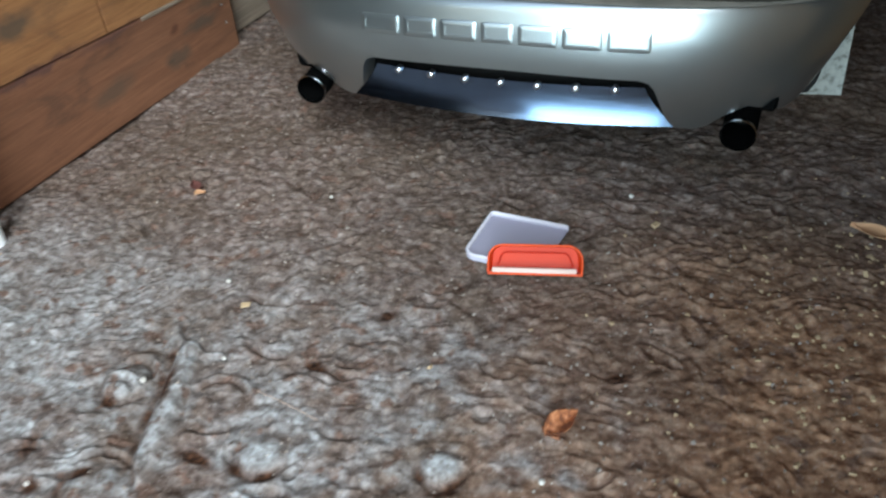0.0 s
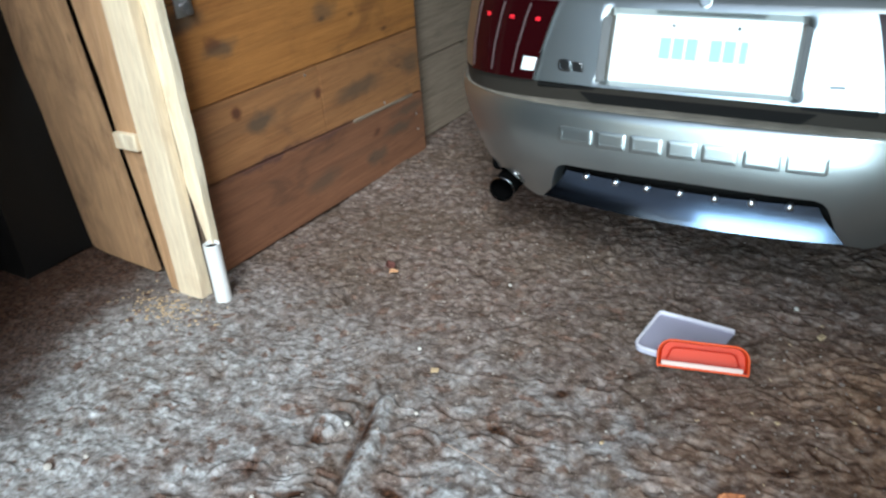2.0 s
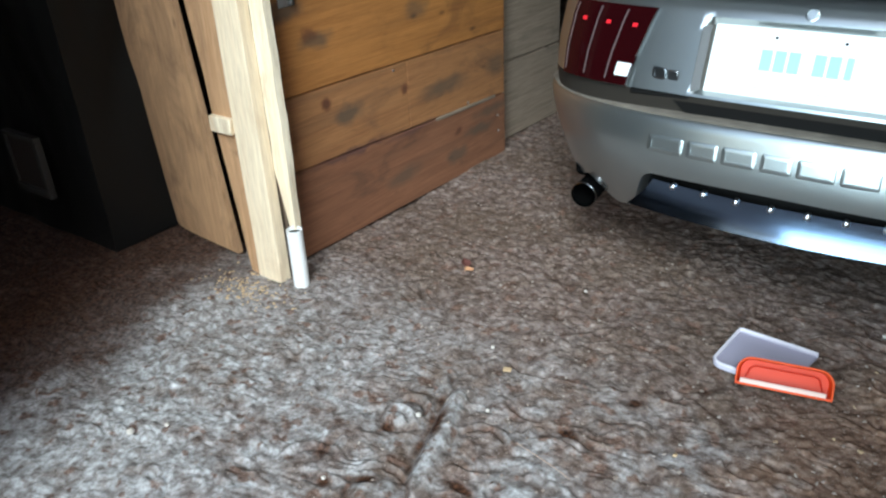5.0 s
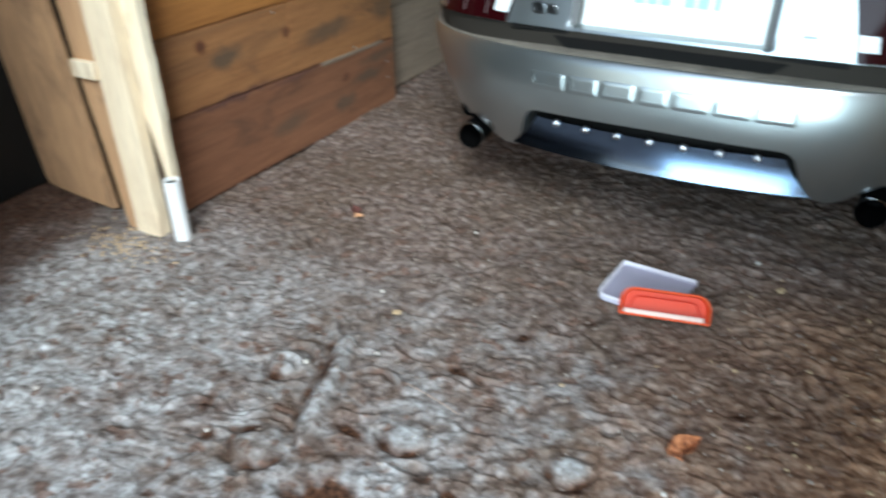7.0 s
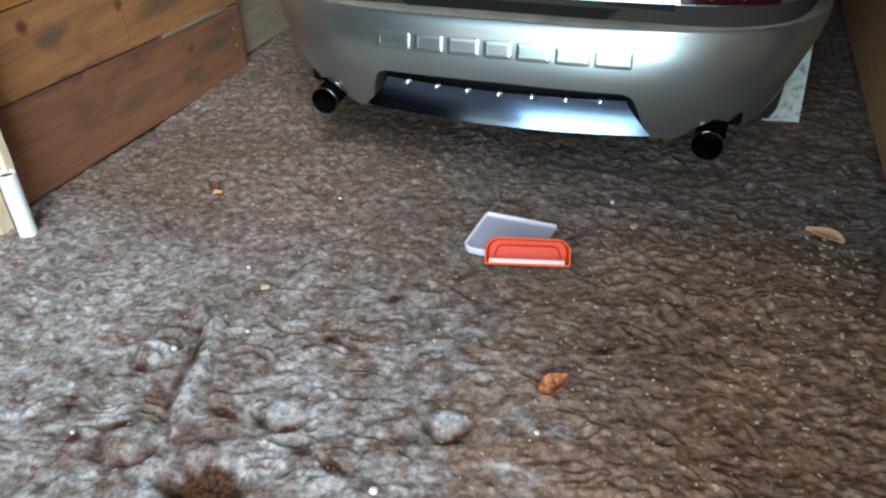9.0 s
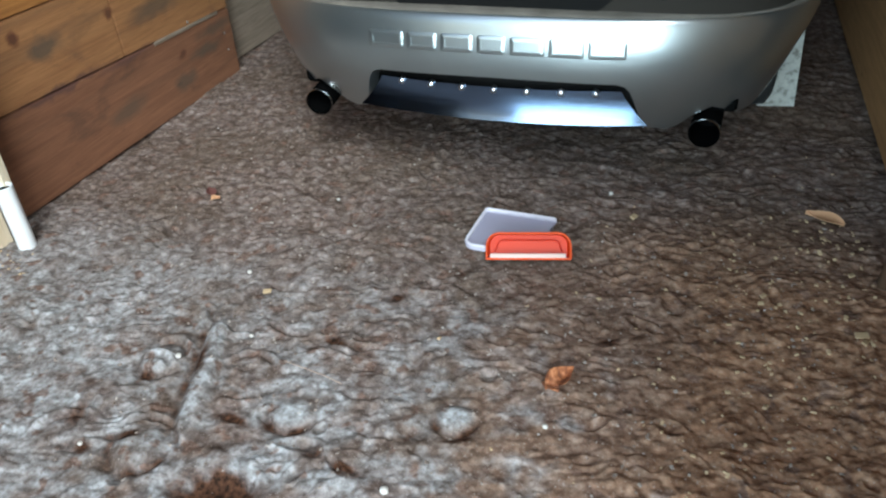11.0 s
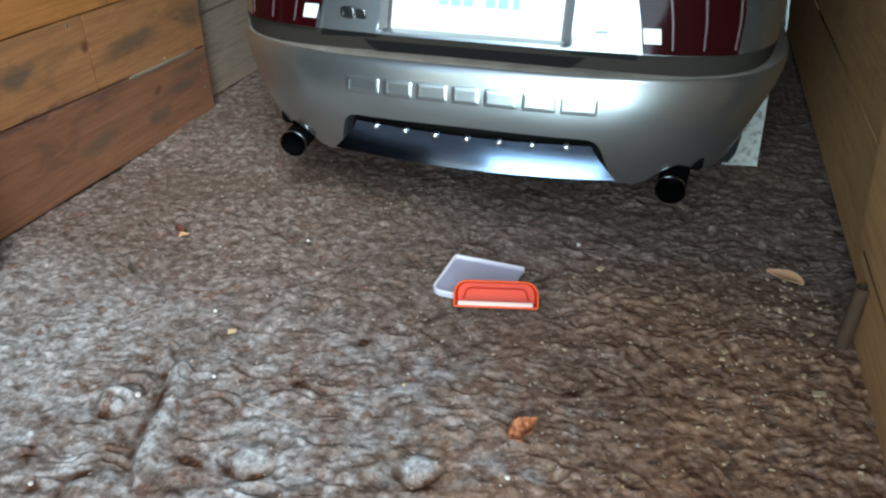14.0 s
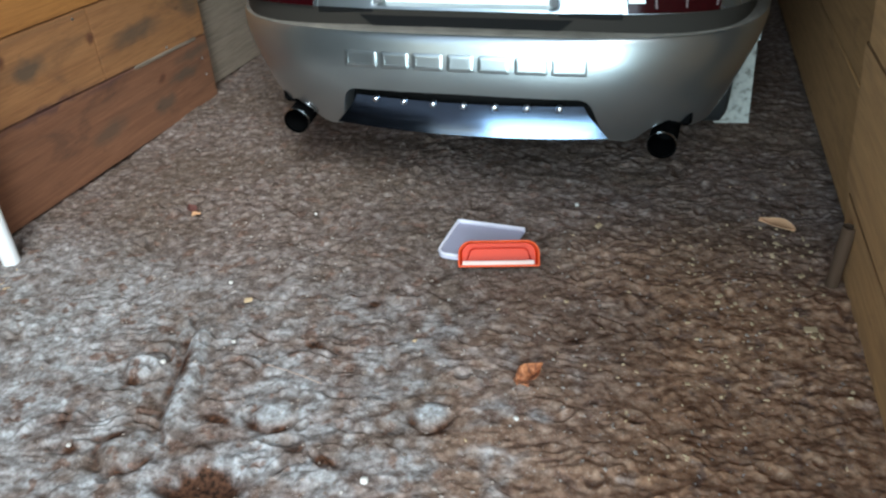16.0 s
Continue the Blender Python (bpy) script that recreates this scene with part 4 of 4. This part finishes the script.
part("latch_bolt", moved(turned([(0.0001, 0.022), (0.012, 0.02), (0.014, 0.012), (0.014, 0.0)], 16, "x"), Matrix.Translation((-1.549, -0.42, 0.975))), badge_chrome, latch)
part("latch_tongue", boxed(-1.549, -1.53, -0.41, -0.392, 0.945, 1.02, 0.004, 2), steel_dull, latch)
for ny, nz in ((0.84, 0.20), (0.60, 0.33), (0.845, 0.12), (0.42, 0.315), (0.1, 0.60)):
    nx = -1.553 + 0.028 * (ny + 0.47)
    tagged(part("nail_head", moved(turned([(0.0001, 0.003), (0.005, 0.0025), (0.006, -0.002)], 12, "x"), Matrix.Translation((nx, ny, nz))), steel_dull), "shiny nail head in the plank wall", "nail", group="nails in the planks")
tagged(part("shim", boxed(-1.738, -1.632, -0.668, -0.642, 0.552, 0.608, 0.002), end_wood, None), "small split wood shim wedged in the gap", "wood block")


def leaf_panel(u, z):
    right = -1.80 - 0.105 * z
    left = -2.335 - 0.122 * z
    return (left + (right - left) * u, -0.604 + 0.012 * math.sin(u * 3.0) + 0.05 * (1 - u) ** 2.2 + 0.09 * (1 - u) ** 9, z)


tagged(part("plywood_panel", thick(grid(leaf_panel, np.linspace(0, 1, 24) ** 1.5, np.linspace(0.018, 2.5, 40)), 0.022), ply_wood), "weathered tan plywood panel with brown grain streaks", "plywood panel")

# ---- sheeted stack in the side stall ----
def sheeted_stack():
    bm = bmesh.new()
    bmesh.ops.create_cube(bm, size=1)
    bmesh.ops.scale(bm, vec=(1.5, 0.95, 1.9), verts=bm.verts)
    bmesh.ops.translate(bm, vec=(-3.02, -0.36, 0.95), verts=bm.verts)
    bmesh.ops.subdivide_edges(bm, edges=bm.edges[:], cuts=28, use_grid_fill=True)
    for v in bm.verts:
        n = noise.fractal(v.co * Vector((3.0, 3.0, 1.3)), 1.0, 2.0, 4)
        m = noise.noise(v.co * 1.1)
        d = Vector((v.co.x + 3.02, v.co.y + 0.36, 0)).normalized()
        v.co += d * (0.075 * n + 0.05 * m) * min(1.0, 0.25 + v.co.z)
    st = tagged(part("tarpaulin", bm, tarp), "black plastic sheeting draped over a tall load", "tarpaulin")
    for x0, x1, z0, z1 in ((-2.72, -2.48, 0.455, 0.475), (-2.72, -2.48, 0.22, 0.255), (-2.72, -2.695, 0.255, 0.455), (-2.505, -2.48, 0.255, 0.455)):
        part("hatch_frame", boxed(x0, x1, -0.93, -0.90, z0, z1, 0.003), hatch_mat, st, "dim wooden hatch frame")
    part("hatch_panel", boxed(-2.695, -2.505, -0.925, -0.905, 0.255, 0.455, 0.002), hatch_fill, st, "dim brown hatch board")
    return st


sheeted_stack()

# ---- pipe stubs ----
def pipe_stub(name, r, h, mat, m, label):
    ob = part(name, moved(turned([(r * 0.86, 0.02), (r * 0.86, h - 0.002), (r * 0.9, h), (r, h - 0.001), (r, h - 0.004), (r, -0.01), (r * 0.86, -0.01)], 28, "z"), m), mat)
    return tagged(ob, label, "pipe")


pvc_stub = pipe_stub("pvc_pipe", 0.029, 0.225, pvc, Matrix.Translation((-1.44, -0.62, 0.0)), "short white plastic pipe stub standing in the dirt")
# black disc below the rim, in place of the shade down the pipe
part("pipe_hole_shade", turned([(0.0001, 0.212), (0.015, 0.2125), (0.0252, 0.211), (0.0252, 0.19)], 24, "z"), soot_shade, pvc_stub, "black disc standing for the shade inside the open pipe").location = (-1.44, -0.62, 0.0)
pipe_stub("iron_pipe", 0.019, 0.2, drab, Matrix.Translation((1.135, -0.24, 0.0)) @ pose(0, 0, 0, 0, 2, 0), "short rusty brown pipe stub by the plywood")


# ---- broken lamp lenses on the floor ----
def tray(w, d, h, r, t):
    """A shallow lens moulding: base, wall with round upper and square lower corners, thin lip."""
    bm = bmesh.new()
    loops = []
    for (ww, dd, rr, z) in ((w * 0.93, d * 0.9, r * 0.85, 0.0), (w * 0.98, d * 0.97, r * 0.95, h * 0.3), (w, d, r, h), (w - 2 * t, d - 2 * t, r - t, h),
                            (w * 0.98 - 2 * t, d * 0.97 - 2 * t, r * 0.9, h * 0.35), (w * 0.91, d * 0.87, r * 0.8, t)):
        loops.append([bm.verts.new((x, y, z)) for x, y in rounded_outline(ww, dd, rr, 6, 0.005)])
    n = len(loops[0])
    for a, b in zip(loops, loops[1:]):
        for i in range(n):
            bm.faces.new((a[i], a[(i + 1) % n], b[(i + 1) % n], b[i]))
    bm.faces.new(loops[0][::-1])
    bm.faces.new(loops[-1])
    bmesh.ops.recalc_face_normals(bm, faces=bm.faces)
    return bm


def band(path, z0, z1, t):
    """An upright band of thickness t along an open path, with a rounded top."""
    bm = bmesh.new()
    rows = []
    for i, p in enumerate(path):
        a, b = Vector(path[max(i - 1, 0)]), Vector(path[min(i + 1, len(path) - 1)])
        side = Vector((-(b - a).y, (b - a).x)).normalized() * t
        q = Vector(p)
        rows.append([bm.verts.new((*(q + side * k), z)) for k, z in ((0, z0), (-0.25, z1 - t * 0.3), (0.0, z1), (0.7, z1), (1.0, z1 - t * 0.4), (1.15, z0))])
    for a, b in zip(rows, rows[1:]):
        for i in range(6):
            bm.faces.new((a[i], a[(i + 1) % 6], b[(i + 1) % 6], b[i]))
    bm.faces.new(rows[0])
    bm.faces.new(rows[-1][::-1])
    bmesh.ops.recalc_face_normals(bm, faces=bm.faces)
    return bm


def corner(cx, cy, r, a0, a1, seg=7):
    return [(cx + r * math.cos(radians(a)), cy + r * math.sin(radians(a))) for a in np.linspace(a0, a1, seg)]


def frosted_lens():
    """Pale lens half: floor with a wall on three sides, broken off at the fourth."""
    m = Matrix.Translation((0.083, -0.234, 0.011)) @ pose(0, 0, 0, 3, -2, -7)
    w, d, r = 0.238, 0.205, 0.034
    path = [(w / 2, d / 2)] + corner(-w / 2 + 0.012, d / 2 - 0.012, 0.012, 90, 180) + corner(-w / 2 + r, -d / 2 + r, r, 180, 270) + [(-0.03, -d / 2)]
    path = path[::-1]
    bm = bmesh.new()
    sheet = path + [(w / 2 - 0.012, -0.03), (0.03, -0.055)]
    lo = [bm.verts.new((x, y, 0.0)) for x, y in sheet]
    hi = [bm.verts.new((x, y, 0.004)) for x, y in sheet]
    n = len(sheet)
    for i in range(n):
        bm.faces.new((lo[i], lo[(i + 1) % n], hi[(i + 1) % n], hi[i]))
    bm.faces.new(lo[::-1])
    bm.faces.new(hi)
    bmesh.ops.recalc_face_normals(bm, faces=bm.faces)
    ob = tagged(part("frosted_lens", moved(bm, m), lens_white), "pale lilac-grey lens tray lying on the dirt", "lamp lens")
    part("wall", moved(band(path, 0.002, 0.014, -0.004), m), lens_wall, ob, "paler upright lens wall")
    inner = [(x * 0.985, y * 0.985) for x, y in path]
    part("lip", moved(band(inner, 0.012, 0.017, -0.005), m), rim_pale, ob, "bright pale lip")
    return ob


def orange_lens():
    m = Matrix.Translation((0.159, -0.318, 0.038)) @ pose(0, 0, 0, 54, 0, 12.5)
    w, d, r = 0.25, 0.078, 0.04
    ob = tagged(part("red_lens", moved(tray(w, d, 0.03, r, 0.004), m), lens_red), "orange-red lamp lens leaning on the pale lens tray", "lamp lens")
    arch = [(w / 2, -d / 2 + 0.004)] + corner(w / 2 - r, d / 2 - r, r, 0, 90) + corner(-w / 2 + r, d / 2 - r, r, 90, 180) + [(-w / 2, -d / 2 + 0.004)]
    part("rim", moved(band(arch, 0.024, 0.033, 0.0045), m), rim_orange, ob, "lighter orange rim")
    ridge = [(w / 2 - 0.024, -d / 2 + 0.022)] + corner(w / 2 - r - 0.012, d / 2 - r - 0.002, r * 0.55, 0, 90) + corner(-w / 2 + r + 0.012, d / 2 - r - 0.002, r * 0.55, 90, 180) + [(-w / 2 + 0.024, -d / 2 + 0.022)]
    part("inner_ridge", moved(band(ridge, 0.003, 0.010, 0.0035), m), lens_deep, ob, "darker red moulded ridge")
    part("pale_edge", moved(boxed(-w / 2 + 0.012, w / 2 - 0.016, -d / 2 - 0.001, -d / 2 + 0.016, 0.004, 0.034, 0.003, 2), m), lens_edge, ob, "pale moulded edge")
    part("foot_edge", moved(boxed(-w / 2, w / 2, -d / 2 - 0.003, -d / 2 + 0.003, 0.012, 0.035, 0.001), m), rim_orange, ob)
    return ob


frosted_lens()
orange_lens()

# ---- pale board behind the car ----
def slab(u, v):
    return (0.825 + 0.138 * u - 0.035 * v * u, 0.90 + 0.02 * u + 0.06 * v, 0.0 + 0.75 * v)


tagged(part("pale_board", thick(grid(slab, np.linspace(0, 1, 6), np.linspace(0, 1, 12)), 0.018), white_slab), "pale speckled board leaning beside the rear wheel", "board")


# ---- leaves, stones, shavings ----
def leaf(w, ln, curl, m, mat, label):
    def at(u, v):
        half = w * math.sin(math.pi * min(0.999, max(0.001, v)) ** 0.8) * 0.5
        x = u * half
        return (x, (v - 0.5) * ln, curl * (u * u) + 0.3 * curl * math.sin(v * 5))
    return tagged(part("dry_leaf", moved(thick(grid(at, np.linspace(-1, 1, 9), np.linspace(0, 1, 14)), 0.0012), m), mat), label, "leaf")


leaf(0.05, 0.09, 0.02, Matrix.Translation((0.345, -0.828, 0.016)) @ pose(0, 0, 0, 10, 15, -35), leaf_orange, "curled orange-brown dry leaf on the dirt")
leaf(0.06, 0.115, 0.012, Matrix.Translation((1.005, 0.06, 0.012)) @ pose(0, 0, 0, 6, 0, 70), leaf_tan, "pale tan dry leaf lying on the dirt")
leaf(0.035, 0.055, 0.012, Matrix.Translation((-1.0, -0.205, 0.012)) @ pose(0, 0, 0, 12, 0, 50), leaf_red, "crumpled dark red dry leaf on the dirt")
leaf(0.022, 0.035, 0.008, Matrix.Translation((-0.965, -0.235, 0.012)) @ pose(0, 0, 0, -10, 8, -30), leaf_tan, "small pale leaf scrap on the dirt")
leaf(0.03, 0.05, 0.01, Matrix.Translation((0.33, -0.86, 0.014)) @ pose(0, 0, 0, -8, 0, 60), leaf_orange, "broken orange-brown leaf fragment on the dirt")


def stone(r, m, mat, label):
    bm = bmesh.new()
    bmesh.ops.create_icosphere(bm, subdivisions=2, radius=r)
    for v in bm.verts:
        v.co *= 1 + 0.35 * noise.noise(v.co * (0.9 / r))
        v.co.z *= 0.7
    return tagged(part("stone", moved(bm, m), mat), label, "stone")


stone(0.010, Matrix.Translation((0.045, -1.24, 0.01)), stone_mat, "small white stone on the dirt")
for sx, sy, sr in ((-1.268, -1.462, 0.011), (-1.204, -1.388, 0.007), (-0.635, -0.592, 0.007), (-0.636, -0.973, 0.008), (0.339, -0.977, 0.007), (0.352, 0.09, 0.008), (-0.484, -0.855, 0.006), (-0.692, -1.296, 0.006), (-0.541, -0.141, 0.006)):
    tagged(stone(sr, Matrix.Translation((sx, sy, 0.008)), stone_mat, "small pale pebble lying in the dirt"), group="pale pebbles")
for sx, sy, sr, turn in ((-0.535, -0.669, 0.012, 20), (0.442, -0.041, 0.013, 60), (1.05, -0.484, 0.016, 10), (1.056, -0.508, 0.012, 70), (0.82, -0.372, 0.009, 40), (0.813, -0.407, 0.008, 0), (1.053, -0.223, 0.010, 30), (1.02, -0.42, 0.009, 80)):
    chip = boxed(-sr, sr, -sr * 0.6, sr * 0.6, -0.002, 0.003, 0.001)
    for v in chip.verts:
        v.co.z += 0.004 * noise.noise(v.co * 90)
        v.co.x += 0.3 * sr * noise.noise(v.co * 70 + Vector((sx, sy, 0)))
    tagged(part("wood_chip", moved(chip, Matrix.Translation((sx, sy, 0.01)) @ pose(0, 0, 0, 8, -6, turn)), chip_mat), "pale split wood chip on the dirt", "wood chip", group="wood chips")


def scatter(name, count, spots, size, mat, label, category, seed):
    """Loose chips, joined: nobody could count them."""
    rs = random.Random(seed)
    verts, faces, places = [], [], []
    for _ in range(count):
        cx, cy, sx, sy = rs.choice(spots)
        x, y = rs.gauss(cx, sx), rs.gauss(cy, sy)
        if -2.1 < x < 1.13 and -1.7 < y < 1.4:
            places.append((x, y))
    xy = np.array(places)
    heights = ground_height(xy[:, 0], xy[:, 1])[0]
    for (x, y), hz in zip(places, heights):
        s = size * rs.uniform(0.4, 1.5)
        m = Matrix.Translation((x, y, float(hz) + s * 0.15)) @ pose(0, 0, 0, rs.uniform(-30, 30), rs.uniform(-30, 30), rs.uniform(0, 360))
        k = len(verts)
        a, b, c = s * rs.uniform(0.6, 1.3), s * rs.uniform(0.45, 0.9), s * rs.uniform(0.12, 0.4)
        verts += [m @ Vector(p) for p in ((-a, -b * 0.6, -c), (a * 0.8, -b, -c), (a, b * 0.7, -c), (-a * 0.7, b, -c), (-a * 0.8, -b * 0.5, c), (a * 0.7, -b * 0.7, c), (a * 0.8, b * 0.5, c), (-a * 0.6, b * 0.8, c))]
        faces += [tuple(k + i for i in q) for q in ((3, 2, 1, 0), (4, 5, 6, 7), (0, 1, 5, 4), (1, 2, 6, 5), (2, 3, 7, 6), (3, 0, 4, 7))]
    me = bpy.data.meshes.new(name)
    me.from_pydata(verts, [], faces)
    me.materials.append(mat)
    return tagged(new(name, me), label, category, kind="stuff")


scatter("wood_shavings", 480, [(0.95, -0.35, 0.2, 0.3), (0.85, -0.7, 0.22, 0.3), (1.0, -0.05, 0.12, 0.2), (0.8, -0.7, 0.3, 0.3), (-1.58, -0.76, 0.11, 0.05), (-1.6, -0.75, 0.09, 0.04)], 0.0055, chip_mat, "pale wood shavings and chips scattered on the dirt", "wood shavings", 4)
scatter("grit", 1700, [(-0.6, -0.9, 0.5, 0.4), (0.3, -0.9, 0.5, 0.4), (0.0, -0.2, 0.7, 0.4), (-1.0, 0.0, 0.4, 0.5), (0.6, -0.6, 0.4, 0.5)], 0.0042, grit_mat, "small pale grit scattered on the dirt", "grit", 5)


def twig(points, r, label):
    cu = bpy.data.curves.new("twig", "CURVE")
    cu.dimensions, cu.bevel_depth, cu.bevel_resolution = "3D", r, 2
    sp = cu.splines.new("POLY")
    sp.points.add(len(points) - 1)
    for p, q in zip(sp.points, points):
        p.co = (*q, 1)
    cu.materials.append(twig_mat)
    return tagged(new("twig", cu), label, "twig")


twig([(-0.345, -0.93, 0.014), (-0.28, -0.945, 0.018), (-0.22, -0.955, 0.014), (-0.17, -0.968, 0.012)], 0.0012, "thin pinkish-brown straw lying on the dirt")


# a crumpled scrap behind the far stall wall
def crumpled(at, s, mat, label):
    bm = bmesh.new()
    bmesh.ops.create_icosphere(bm, subdivisions=3, radius=s)
    for v in bm.verts:
        v.co *= 1 + 0.7 * noise.noise(v.co * (2.2 / s))
        v.co.z *= 0.75
    lo = min(v.co.z for v in bm.verts)
    return tagged(part("crumpled_bag", moved(bm, Matrix.Translation((at[0], at[1], -lo - 0.004))), mat), label, "bag")


crumpled((-1.80, 2.02), 0.13, bag_mat, "crumpled pale reddish bag on the floor behind the stall wall")
